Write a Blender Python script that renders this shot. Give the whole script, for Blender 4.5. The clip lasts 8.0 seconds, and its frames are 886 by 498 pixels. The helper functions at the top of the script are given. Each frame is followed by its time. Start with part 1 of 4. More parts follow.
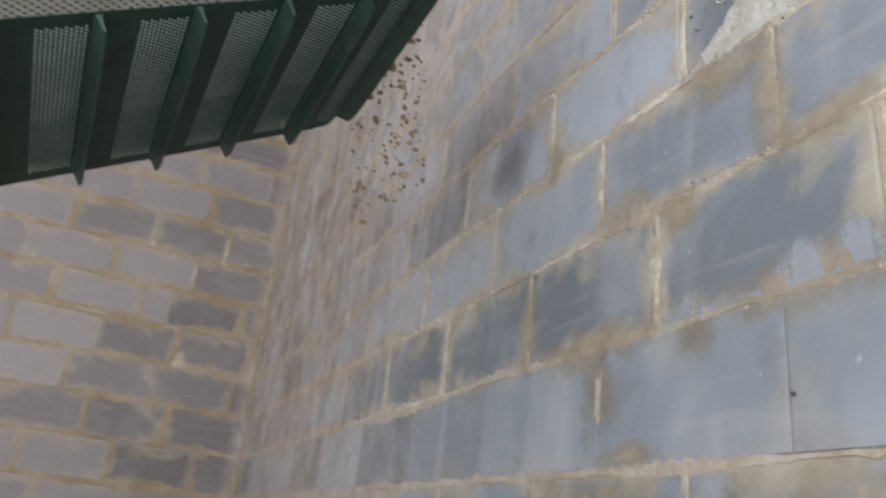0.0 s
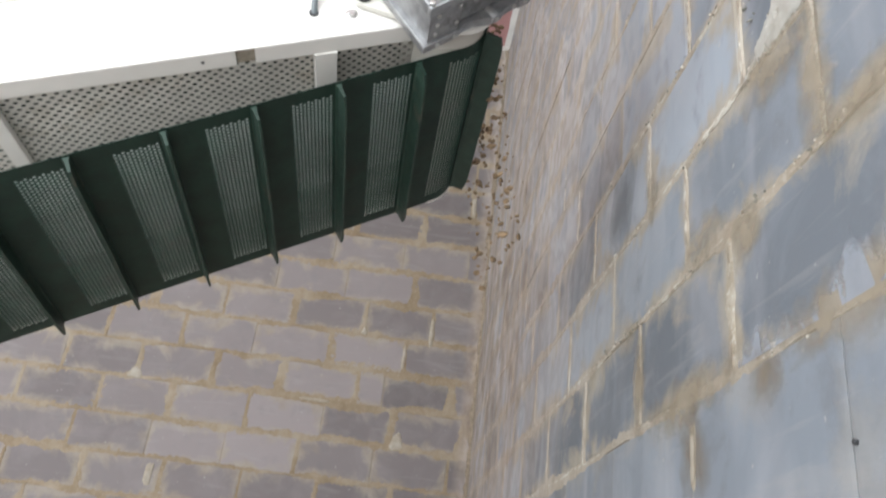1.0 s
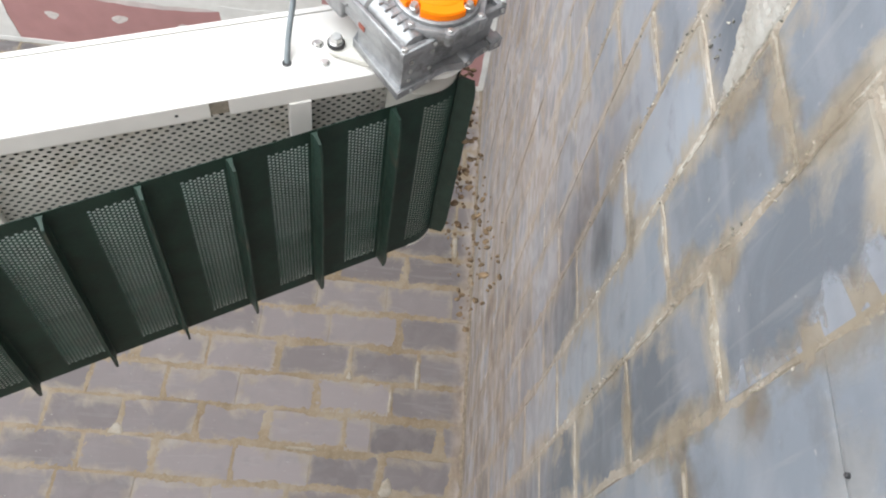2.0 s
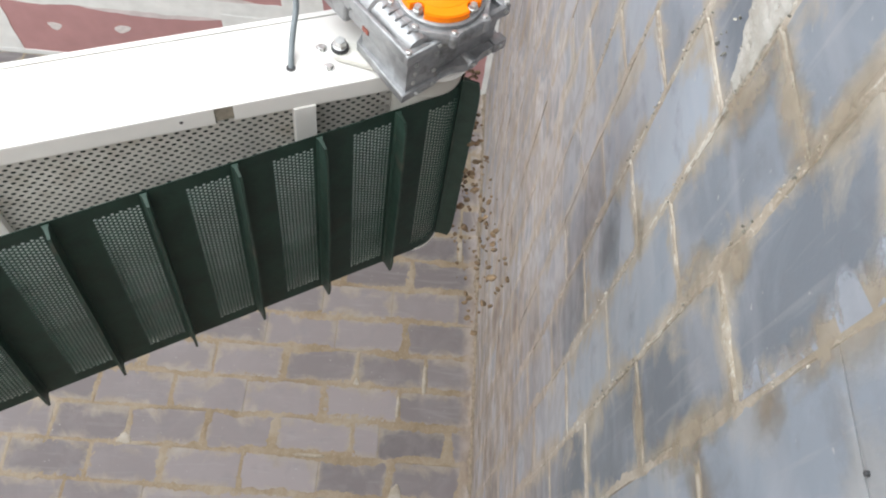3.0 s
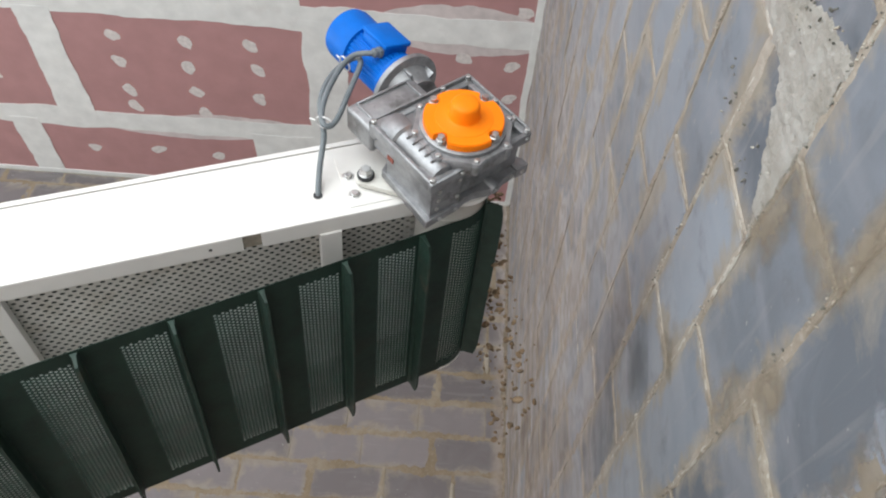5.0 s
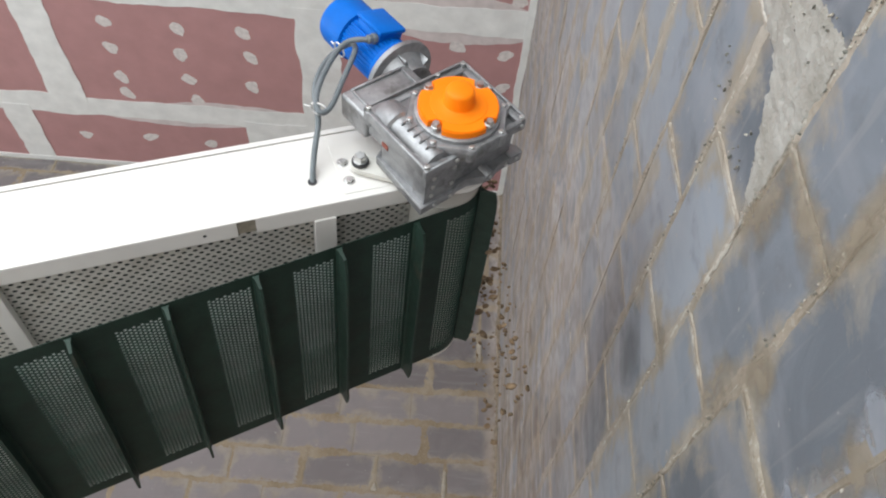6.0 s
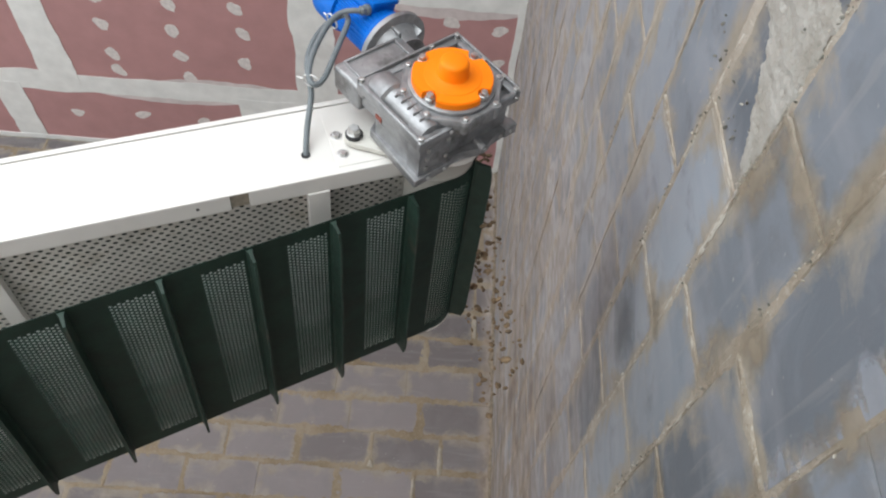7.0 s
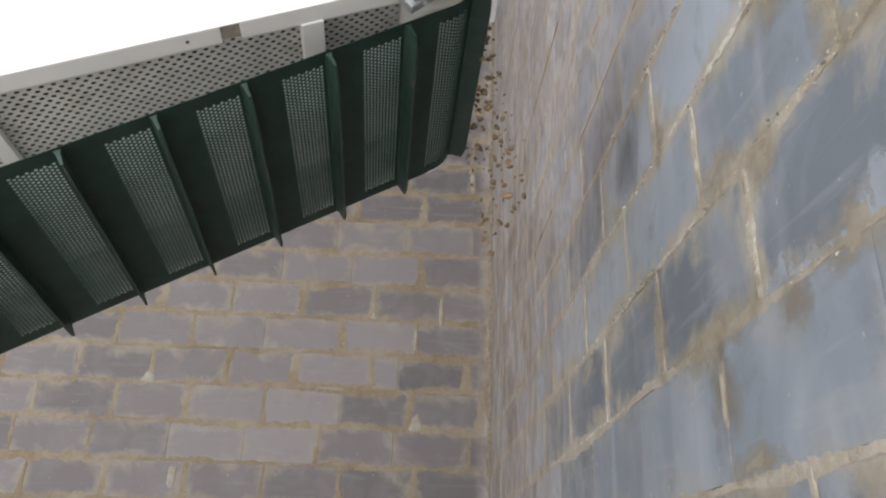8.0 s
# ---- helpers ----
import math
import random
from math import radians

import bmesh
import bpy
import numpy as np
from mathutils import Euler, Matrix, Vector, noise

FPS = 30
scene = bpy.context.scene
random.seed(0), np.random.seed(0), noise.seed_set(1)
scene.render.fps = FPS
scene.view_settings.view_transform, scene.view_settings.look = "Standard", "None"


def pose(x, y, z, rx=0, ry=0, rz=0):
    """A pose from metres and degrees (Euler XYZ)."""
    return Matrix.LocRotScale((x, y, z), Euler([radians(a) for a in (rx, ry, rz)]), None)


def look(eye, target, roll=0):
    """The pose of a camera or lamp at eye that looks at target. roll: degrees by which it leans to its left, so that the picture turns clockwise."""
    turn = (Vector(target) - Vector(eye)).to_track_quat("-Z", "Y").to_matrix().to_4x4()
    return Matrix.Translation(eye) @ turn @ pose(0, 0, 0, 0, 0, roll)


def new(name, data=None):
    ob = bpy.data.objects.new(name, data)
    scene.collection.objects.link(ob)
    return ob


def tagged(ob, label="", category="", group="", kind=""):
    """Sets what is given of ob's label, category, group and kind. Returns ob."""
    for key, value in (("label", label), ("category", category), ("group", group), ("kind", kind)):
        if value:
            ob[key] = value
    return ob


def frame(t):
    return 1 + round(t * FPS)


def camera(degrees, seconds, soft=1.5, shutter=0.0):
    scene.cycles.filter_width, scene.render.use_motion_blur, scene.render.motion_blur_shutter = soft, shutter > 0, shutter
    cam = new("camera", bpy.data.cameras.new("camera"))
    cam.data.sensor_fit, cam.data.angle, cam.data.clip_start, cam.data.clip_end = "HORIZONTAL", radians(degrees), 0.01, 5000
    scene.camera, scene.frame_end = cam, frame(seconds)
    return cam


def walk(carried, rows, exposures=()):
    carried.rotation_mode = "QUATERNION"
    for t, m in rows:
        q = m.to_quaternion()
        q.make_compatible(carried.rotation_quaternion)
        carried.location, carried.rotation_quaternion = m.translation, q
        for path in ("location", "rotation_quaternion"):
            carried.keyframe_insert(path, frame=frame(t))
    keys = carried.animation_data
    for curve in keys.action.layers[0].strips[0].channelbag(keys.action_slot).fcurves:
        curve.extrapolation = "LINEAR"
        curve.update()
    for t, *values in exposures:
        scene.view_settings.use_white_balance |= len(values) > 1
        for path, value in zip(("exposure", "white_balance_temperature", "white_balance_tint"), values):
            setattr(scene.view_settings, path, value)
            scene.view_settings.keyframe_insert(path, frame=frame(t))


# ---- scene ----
cam = camera(59.6, 8.0, soft=2.05, shutter=0.22)
PATH = [
    (0, (-0.824, -4.685, 1.418), (-0.111, -2.962, 2.142), 6.2),
    (0.2, (-0.714, -4.7, 1.44), (-0.283, -2.899, 2.193), 7.1),
    (0.5, (-0.568, -4.701, 1.446), (-0.463, -2.849, 2.192), 7.4),
    (0.7, (-0.528, -4.728, 1.455), (-0.466, -2.842, 2.118), 6.8),
    (1, (-0.469, -4.71, 1.463), (-0.409, -2.888, 2.284), 7.0),
    (1.5, (-0.467, -4.711, 1.474), (-0.369, -2.936, 2.39), 5.0),
    (3, (-0.472, -4.699, 1.474), (-0.39, -2.928, 2.4), 3.5),
    (3.5, (-0.476, -4.71, 1.49), (-0.413, -3.02, 2.558), 4.2),
    (4, (-0.474, -4.72, 1.505), (-0.466, -3.106, 2.686), 4.5),
    (4.5, (-0.471, -4.718, 1.505), (-0.482, -3.094, 2.671), 4.5),
    (6, (-0.475, -4.717, 1.496), (-0.46, -3.07, 2.63), 4.2),
    (6.5, (-0.476, -4.712, 1.493), (-0.451, -3.053, 2.609), 4.0),
    (7, (-0.473, -4.706, 1.488), (-0.441, -3.03, 2.579), 3.7),
    (7.5, (-0.468, -4.685, 1.457), (-0.411, -2.914, 2.386), 2.9),
    (8, (-0.477, -4.664, 1.436), (-0.417, -2.826, 2.222), 2.0),
]
walk(cam, [(t, look(eye, target, roll)) for t, eye, target, roll in PATH], exposures=[(0.0, -0.25), (0.5, -0.08), (1.0, 0.0), (1.5, 0.10), (3.5, 0.08), (4.0, -0.11), (4.5, -0.40), (6.0, -0.46), (7.0, -0.50), (7.5, -0.48), (8.0, -0.28)])

# ---- world and light: soft daylight through the gate behind the camera ----
world = bpy.data.worlds.new("sky")
scene.world = world
world.use_nodes = True
wn = world.node_tree.nodes
wl = world.node_tree.links
sky = wn.new("ShaderNodeTexSky")
sky.sky_type = "NISHITA"
sky.sun_disc = False
sky.sun_elevation = radians(40)
sky.sun_rotation = radians(200)
wl.new(sky.outputs["Color"], wn["Background"].inputs["Color"])
wn["Background"].inputs["Strength"].default_value = 0.12

sun = new("sun", bpy.data.lights.new("sun", "SUN"))
sun.data.energy, sun.data.angle, sun.data.color = 3.6, radians(12), (1.0, 0.98, 0.95)
sun.matrix_world = look((-4, -14, 14), (-3.5, -5, 0))

gate_sky = new("gate_daylight", bpy.data.lights.new("gate_daylight", "AREA"))
gate_sky.data.shape, gate_sky.data.size, gate_sky.data.size_y = "RECTANGLE", 6.9, 4.6
gate_sky.data.energy, gate_sky.data.color = 570, (0.885, 0.96, 1.0)
gate_sky.matrix_world = look((-4.0, -7.55, 2.45), (-4.0, 0, 2.45))


# fill lamp, added unseen to brighten the upper east wall and ceiling
west_fill = new("west_fill_lamp", bpy.data.lights.new("west_fill_lamp", "AREA"))
west_fill.data.shape, west_fill.data.size, west_fill.data.size_y = "RECTANGLE", 5.2, 1.7
west_fill.data.energy, west_fill.data.color = 230, (0.885, 0.96, 1.0)
west_fill.matrix_world = look((-8.05, -3.2, 4.1), (0, -3.2, 4.1))


# ---- materials ----
def nodes_of(name):
    m = bpy.data.materials.new(name)
    m.use_nodes = True
    nt = m.node_tree
    return m, nt, nt.nodes["Principled BSDF"]


def N(nt, kind, **values):
    n = nt.nodes.new(kind)
    for k, v in values.items():
        if k in n.inputs:
            n.inputs[k].default_value = v
        else:
            setattr(n, k, v)
    return n


def math_node(nt, op, a, b=None):
    n = nt.nodes.new("ShaderNodeMath")
    n.operation = op
    for i, v in enumerate((a, b)):
        if v is None:
            continue
        if isinstance(v, (int, float)):
            n.inputs[i].default_value = v
        else:
            nt.links.new(v, n.inputs[i])
    return n.outputs[0]


def ramp(nt, fac, stops):
    n = nt.nodes.new("ShaderNodeValToRGB")
    el = n.color_ramp.elements
    while len(el) < len(stops):
        el.new(0.5)
    for e, (p, c) in zip(el, stops):
        e.position = p
        e.color = (*c, 1) if len(c) == 3 else c
    nt.links.new(fac, n.inputs[0])
    return n.outputs[0]


def mix(nt, fac, a, b):
    n = nt.nodes.new("ShaderNodeMix")
    n.data_type = "RGBA"
    if isinstance(fac, (int, float)):
        n.inputs[0].default_value = fac
    else:
        nt.links.new(fac, n.inputs[0])
    for i, v in ((6, a), (7, b)):
        if isinstance(v, tuple):
            n.inputs[i].default_value = (*v, 1)
        else:
            nt.links.new(v, n.inputs[i])
    return n.outputs[2]


def noise_of(nt, vec, scale, detail=4.0, rough=0.55, distortion=0.0):
    n = N(nt, "ShaderNodeTexNoise", Scale=scale, Detail=detail, Roughness=rough, Distortion=distortion)
    if vec is not None:
        nt.links.new(vec, n.inputs["Vector"])
    return n.outputs["Fac"]


def bump(nt, bsdf, height, strength, distance):
    n = N(nt, "ShaderNodeBump", Strength=strength, Distance=distance)
    nt.links.new(height, n.inputs["Height"])
    nt.links.new(n.outputs[0], bsdf.inputs["Normal"])
    return n


def world_pos(nt):
    return nt.nodes.new("ShaderNodeNewGeometry").outputs["Position"]


def plain(name, colour, rough=0.5, metal=0.0, var=0.12, scale=30.0, bump_s=0.1, dist=0.001, dirt=None, dirt_at=0.6, spec=0.5):
    """A worn surface: colour with fine and coarse variation, optional dirt patches."""
    m, nt, b = nodes_of(name)
    pos = world_pos(nt)
    fine = noise_of(nt, pos, scale * 6, 3)
    coarse = noise_of(nt, pos, scale, 4)
    lo = tuple(c * (1 - var) for c in colour)
    hi = tuple(min(1, c * (1 + var)) for c in colour)
    col = ramp(nt, coarse, [(0.3, lo), (0.7, hi)])
    if dirt:
        big = noise_of(nt, pos, scale * 0.35, 5, 0.65)
        col = mix(nt, ramp(nt, big, [(dirt_at, (0, 0, 0)), (dirt_at + 0.12, (1, 1, 1))]), col, dirt)
    nt.links.new(col, b.inputs["Base Color"])
    b.inputs["Metallic"].default_value = metal
    b.inputs["Specular IOR Level"].default_value = spec
    r = math_node(nt, "ADD", math_node(nt, "MULTIPLY", fine, 0.2), rough - 0.1)
    nt.links.new(r, b.inputs["Roughness"])
    bump(nt, b, fine, bump_s, dist)
    return m


def stretched(nt, vec, sx, sy, sz):
    n = N(nt, "ShaderNodeVectorMath")
    n.operation = "MULTIPLY"
    nt.links.new(vec, n.inputs[0])
    n.inputs[1].default_value = (sx, sy, sz)
    return n.outputs[0]


def splashed(nt, pos, col, amount):
    """Lime, clay and bare grey in blotches on the stretch of the east wall beside the belt's end."""
    spos = nt.nodes.new("ShaderNodeSeparateXYZ")
    nt.links.new(pos, spos.inputs[0])
    near_end = ramp(nt, math_node(nt, "MULTIPLY", math_node(nt, "ADD", spos.outputs[1], 3.9), 0.6), [(0.12, (0, 0, 0)), (0.85, (1, 1, 1))])
    on_east = ramp(nt, math_node(nt, "ADD", spos.outputs[0], 0.5), [(0.40, (0, 0, 0)), (0.47, (1, 1, 1))])
    blot = noise_of(nt, stretched(nt, pos, 2.4, 2.4, 1.7), 1.0, 4.0, 0.58, 0.05)
    tint = ramp(nt, blot, [(0.35, (0.22, 0.17, 0.135)), (0.395, (0.365, 0.292, 0.225)), (0.42, (0.228, 0.215, 0.215)), (0.47, (0.456, 0.40, 0.366)), (0.51, (0.325, 0.262, 0.205)), (0.55, (0.479, 0.43, 0.40)), (0.60, (0.27, 0.235, 0.21)), (0.66, (0.41, 0.38, 0.372)), (0.74, (0.262, 0.26, 0.272))])
    veil = noise_of(nt, pos, 1.7, 4, 0.6)
    high = ramp(nt, math_node(nt, "MULTIPLY", math_node(nt, "ADD", spos.outputs[2], math_node(nt, "MULTIPLY", spos.outputs[1], 0.12)), 0.25), [(0.40, (0.22, 0.22, 0.22)), (0.60, (1, 1, 1))])
    in_corner = ramp(nt, math_node(nt, "MULTIPLY", math_node(nt, "ADD", spos.outputs[1], 2.9), 0.55), [(0.1, (0, 0, 0)), (0.8, (0.85, 0.85, 0.85))])
    high = math_node(nt, "MAXIMUM", high, in_corner)
    near_end = math_node(nt, "MULTIPLY", near_end, high)
    k = math_node(nt, "MULTIPLY", math_node(nt, "MULTIPLY", near_end, on_east), math_node(nt, "MULTIPLY", ramp(nt, veil, [(0.30, (0.35, 0.35, 0.35)), (0.55, (1, 1, 1))]), amount))
    col = mix(nt, k, col, tint)
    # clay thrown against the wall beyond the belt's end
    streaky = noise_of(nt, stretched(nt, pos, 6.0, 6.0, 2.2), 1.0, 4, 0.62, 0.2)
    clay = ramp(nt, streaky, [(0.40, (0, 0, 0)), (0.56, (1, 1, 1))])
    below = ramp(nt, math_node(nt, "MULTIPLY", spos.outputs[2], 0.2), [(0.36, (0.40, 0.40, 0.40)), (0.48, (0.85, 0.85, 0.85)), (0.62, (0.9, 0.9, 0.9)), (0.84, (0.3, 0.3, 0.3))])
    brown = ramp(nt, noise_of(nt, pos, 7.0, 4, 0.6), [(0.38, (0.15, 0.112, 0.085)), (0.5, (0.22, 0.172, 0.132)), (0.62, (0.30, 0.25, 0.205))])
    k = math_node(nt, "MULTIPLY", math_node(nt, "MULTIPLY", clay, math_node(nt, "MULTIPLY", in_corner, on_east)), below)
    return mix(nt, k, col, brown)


def block_material():
    """Dense concrete block: the tone set for each block, partly for light, pale lime bloom, damp blotches, mortar
    smeared in from the joints and clay splashed below the belt's end.
    """
    m, nt, b = nodes_of("concrete_block")
    pos = world_pos(nt)
    info = nt.nodes.new("ShaderNodeObjectInfo")
    tone, dirty = info.outputs["Color"], info.outputs["Alpha"]
    gen = nt.nodes.new("ShaderNodeTexCoord").outputs["Generated"]
    sep = nt.nodes.new("ShaderNodeSeparateXYZ")
    nt.links.new(gen, sep.inputs[0])
    gx, gz = sep.outputs[0], sep.outputs[2]
    spot = nt.nodes.new("ShaderNodeSeparateXYZ")
    nt.links.new(pos, spot.inputs[0])
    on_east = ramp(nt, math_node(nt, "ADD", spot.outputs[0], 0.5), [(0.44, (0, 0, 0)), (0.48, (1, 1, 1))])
    cloud = noise_of(nt, pos, 4.5, 5, 0.62, 0.5)
    streak = noise_of(nt, stretched(nt, pos, 5.5, 5.5, 1.8), 1.0, 3, 0.55, 0.5)
    wipe = noise_of(nt, stretched(nt, pos, 3.0, 3.0, 26), 1.0, 4, 0.6, 0.8)
    damp = noise_of(nt, pos, 8.5, 5, 0.62, 0.3)
    fine = noise_of(nt, pos, 110.0, 4, 0.65)
    speck = noise_of(nt, pos, 34.0, 2, 0.5)

    def amount(fac, lo, hi, k):
        return math_node(nt, "MULTIPLY", ramp(nt, fac, [(lo, (0, 0, 0)), (hi, (1, 1, 1))]), k)

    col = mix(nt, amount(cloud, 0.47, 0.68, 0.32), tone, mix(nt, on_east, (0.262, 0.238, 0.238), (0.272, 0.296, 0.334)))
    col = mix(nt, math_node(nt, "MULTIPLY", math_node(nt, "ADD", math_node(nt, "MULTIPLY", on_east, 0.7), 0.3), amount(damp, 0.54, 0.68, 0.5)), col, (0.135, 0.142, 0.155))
    col = mix(nt, math_node(nt, "MULTIPLY", on_east, amount(streak, 0.47, 0.68, 0.38)), col, (0.36, 0.365, 0.39))
    run = noise_of(nt, stretched(nt, pos, 6, 6, 1.4), 1.0, 3, 0.55, 0.5)
    col = mix(nt, math_node(nt, "MULTIPLY", on_east, amount(run, 0.54, 0.68, 0.22)), col, (0.125, 0.132, 0.145))
    col = mix(nt, amount(wipe, 0.56, 0.7, 0.22), col, (0.31, 0.30, 0.29))
    col = mix(nt, amount(speck, 0.70, 0.74, 0.6), col, (0.36, 0.35, 0.33))
    # mortar smears: reach in from the edges, furthest from the top one
    ex = math_node(nt, "MULTIPLY", math_node(nt, "MINIMUM", gx, math_node(nt, "SUBTRACT", 1.0, gx)), 0.44)
    ez_low = math_node(nt, "MULTIPLY", gz, 0.215)
    ez_top = math_node(nt, "MULTIPLY", math_node(nt, "SUBTRACT", 1.0, gz), 0.15)
    edge = math_node(nt, "MINIMUM", ex, math_node(nt, "MINIMUM", ez_low, ez_top))
    reach = noise_of(nt, pos, 5.0, 6, 0.62, 0.7)
    reach = math_node(nt, "MULTIPLY", math_node(nt, "SUBTRACT", reach, 0.415), 0.25)
    reach = math_node(nt, "ADD", reach, math_node(nt, "MULTIPLY", math_node(nt, "SUBTRACT", fine, 0.5), 0.020))
    smear = math_node(nt, "SUBTRACT", reach, edge)
    smear = ramp(nt, math_node(nt, "ADD", math_node(nt, "MULTIPLY", smear, 20.0), 0.42), [(0.1, (0, 0, 0)), (0.9, (1, 1, 1))])
    tan = ramp(nt, noise_of(nt, pos, 9.0, 5, 0.65), [(0.32, (0.245, 0.203, 0.145)), (0.50, (0.305, 0.268, 0.21)), (0.68, (0.34, 0.312, 0.262))])
    col = mix(nt, math_node(nt, "MULTIPLY", dirty, math_node(nt, "MULTIPLY", smear, math_node(nt, "ADD", math_node(nt, "MULTIPLY", on_east, 0.22), 0.63))), col, tan)
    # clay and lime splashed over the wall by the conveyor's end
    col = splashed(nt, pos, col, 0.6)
    nt.links.new(col, b.inputs["Base Color"])
    b.inputs["Roughness"].default_value = 0.85
    b.inputs["Specular IOR Level"].default_value = 0.3
    h = math_node(nt, "ADD", math_node(nt, "MULTIPLY", fine, 0.45), math_node(nt, "ADD", math_node(nt, "MULTIPLY", smear, 0.9), math_node(nt, "MULTIPLY", cloud, 0.8)))
    bump(nt, b, h, 0.4, 0.0025)
    return m


def mortar_material(name, lo, mid, hi):
    """Mortar that wanders from damp tan to dry pale, gritty."""
    m, nt, b = nodes_of(name)
    pos = world_pos(nt)
    big = noise_of(nt, pos, 3.2, 3, 0.55)
    a = noise_of(nt, pos, 16.0, 5, 0.65)
    f = noise_of(nt, pos, 170.0, 3, 0.6)
    t = math_node(nt, "ADD", math_node(nt, "MULTIPLY", big, 0.6), math_node(nt, "MULTIPLY", a, 0.4))
    col = ramp(nt, t, [(0.38, lo), (0.5, mid), (0.62, hi)])
    col = mix(nt, math_node(nt, "MULTIPLY", ramp(nt, f, [(0.62, (0, 0, 0)), (0.72, (1, 1, 1))]), 0.4), col, (0.14, 0.105, 0.07))
    lump = noise_of(nt, pos, 62.0, 3, 0.6)
    col = mix(nt, math_node(nt, "MULTIPLY", ramp(nt, lump, [(0.56, (0, 0, 0)), (0.66, (1, 1, 1))]), 0.6), col, hi)
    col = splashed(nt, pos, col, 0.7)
    nt.links.new(col, b.inputs["Base Color"])
    b.inputs["Roughness"].default_value = 0.92
    bump(nt, b, math_node(nt, "ADD", f, a), 0.6, 0.004)
    return m


M_BLOCK = block_material()
M_MORTAR = mortar_material("mortar", (0.25, 0.21, 0.16), (0.315, 0.274, 0.22), (0.39, 0.352, 0.30))
M_MORTAR_TAN = mortar_material("tan_mortar", (0.20, 0.15, 0.095), (0.25, 0.198, 0.135), (0.30, 0.255, 0.195))
M_SMEAR_GREY = plain("damp_mortar", (0.21, 0.17, 0.125), 0.9, var=0.3, scale=40, bump_s=0.4, dist=0.002)


def film(name, lo, hi, cover=0.9, soft=0.35, streaks=0.0, grainy=1.9):
    """A thin film on the wall that thins out raggedly towards its rim, and upwards in streaks where it crept up the block."""
    m, nt, b = nodes_of(name)
    pos = world_pos(nt)
    gen = nt.nodes.new("ShaderNodeTexCoord").outputs["Generated"]
    sep = nt.nodes.new("ShaderNodeSeparateXYZ")
    nt.links.new(gen, sep.inputs[0])
    grain = noise_of(nt, pos, 15.0, 6, 0.68)
    nt.links.new(ramp(nt, noise_of(nt, pos, 14.0, 5, 0.65), [(0.35, lo), (0.65, hi)]), b.inputs["Base Color"])
    b.inputs["Roughness"].default_value = 0.9

    def off(axis):
        d = math_node(nt, "ABSOLUTE", math_node(nt, "SUBTRACT", sep.outputs[axis], 0.5))
        return math_node(nt, "POWER", math_node(nt, "MULTIPLY", d, 2.0), 2.0)
    if streaks:
        spikes = noise_of(nt, stretched(nt, pos, 1.0, 26.0, 0.6), 1.0, 2, 0.5)
        reach = math_node(nt, "SUBTRACT", math_node(nt, "ADD", math_node(nt, "MULTIPLY", math_node(nt, "SUBTRACT", spikes, 0.5), streaks), 0.50), sep.outputs[2])
        reach = math_node(nt, "SUBTRACT", reach, math_node(nt, "MULTIPLY", off(1), 0.35))
    else:
        reach = math_node(nt, "SUBTRACT", 0.72, math_node(nt, "SQRT", math_node(nt, "ADD", off(1), off(2))))
    reach = math_node(nt, "ADD", reach, math_node(nt, "MULTIPLY", math_node(nt, "SUBTRACT", grain, 0.5), grainy))
    fac = math_node(nt, "MULTIPLY", ramp(nt, math_node(nt, "ADD", math_node(nt, "MULTIPLY", reach, 1.0 / soft), 0.3), [(0.0, (0, 0, 0)), (1.0, (1, 1, 1))]), cover)
    clear = nt.nodes.new("ShaderNodeBsdfTransparent")
    both = nt.nodes.new("ShaderNodeMixShader")
    nt.links.new(fac, both.inputs[0])
    nt.links.new(clear.outputs[0], both.inputs[1])
    nt.links.new(b.outputs[0], both.inputs[2])
    nt.links.new(both.outputs[0], nt.nodes["Material Output"].inputs["Surface"])
    return m


M_SMEAR_TAN = film("smeared_mortar", (0.262, 0.215, 0.152), (0.345, 0.296, 0.226), 0.65, 0.7)
M_DRIP = film("mortar_run", (0.20, 0.155, 0.10), (0.265, 0.212, 0.148), 0.55, 0.8, grainy=1.7)
M_BLOOM = film("lime_bloom", (0.25, 0.272, 0.312), (0.30, 0.325, 0.365), 0.7, 0.35, streaks=1.9)
M_STAIN = film("damp_stain", (0.125, 0.132, 0.145), (0.16, 0.168, 0.18), 0.5, 0.75, grainy=1.3)
M_RIDGE = mortar_material("pale_mortar", (0.29, 0.25, 0.19), (0.41, 0.375, 0.315), (0.52, 0.495, 0.44))
M_LUMP = mortar_material("lump_mortar", (0.25, 0.21, 0.155), (0.32, 0.285, 0.23), (0.38, 0.35, 0.30))
M_CEMENT = mortar_material("cement_patch", (0.235, 0.22, 0.185), (0.32, 0.305, 0.27), (0.39, 0.38, 0.35))
M_WALL = plain("wall_render", (0.36, 0.35, 0.33), 0.9, var=0.2, scale=4, bump_s=0.3, dist=0.003)
M_FLOOR = plain("concrete_floor", (0.60, 0.59, 0.575), 0.85, var=0.25, scale=3, bump_s=0.3, dist=0.003)
M_BOARD = plain("pink_plasterboard", (0.455, 0.245, 0.24), 0.85, var=0.06, scale=6, bump_s=0.05)
M_FILLER = plain("joint_compound", (0.77, 0.765, 0.74), 0.85, var=0.08, scale=9, bump_s=0.2, dist=0.001, dirt=(0.70, 0.68, 0.655), dirt_at=0.60)
M_THIN = plain("thin_compound", (0.64, 0.565, 0.55), 0.85, var=0.12, scale=12, bump_s=0.1)
M_DAB = plain("screw_filler", (0.68, 0.625, 0.60), 0.85, var=0.14, scale=40, bump_s=0.2)
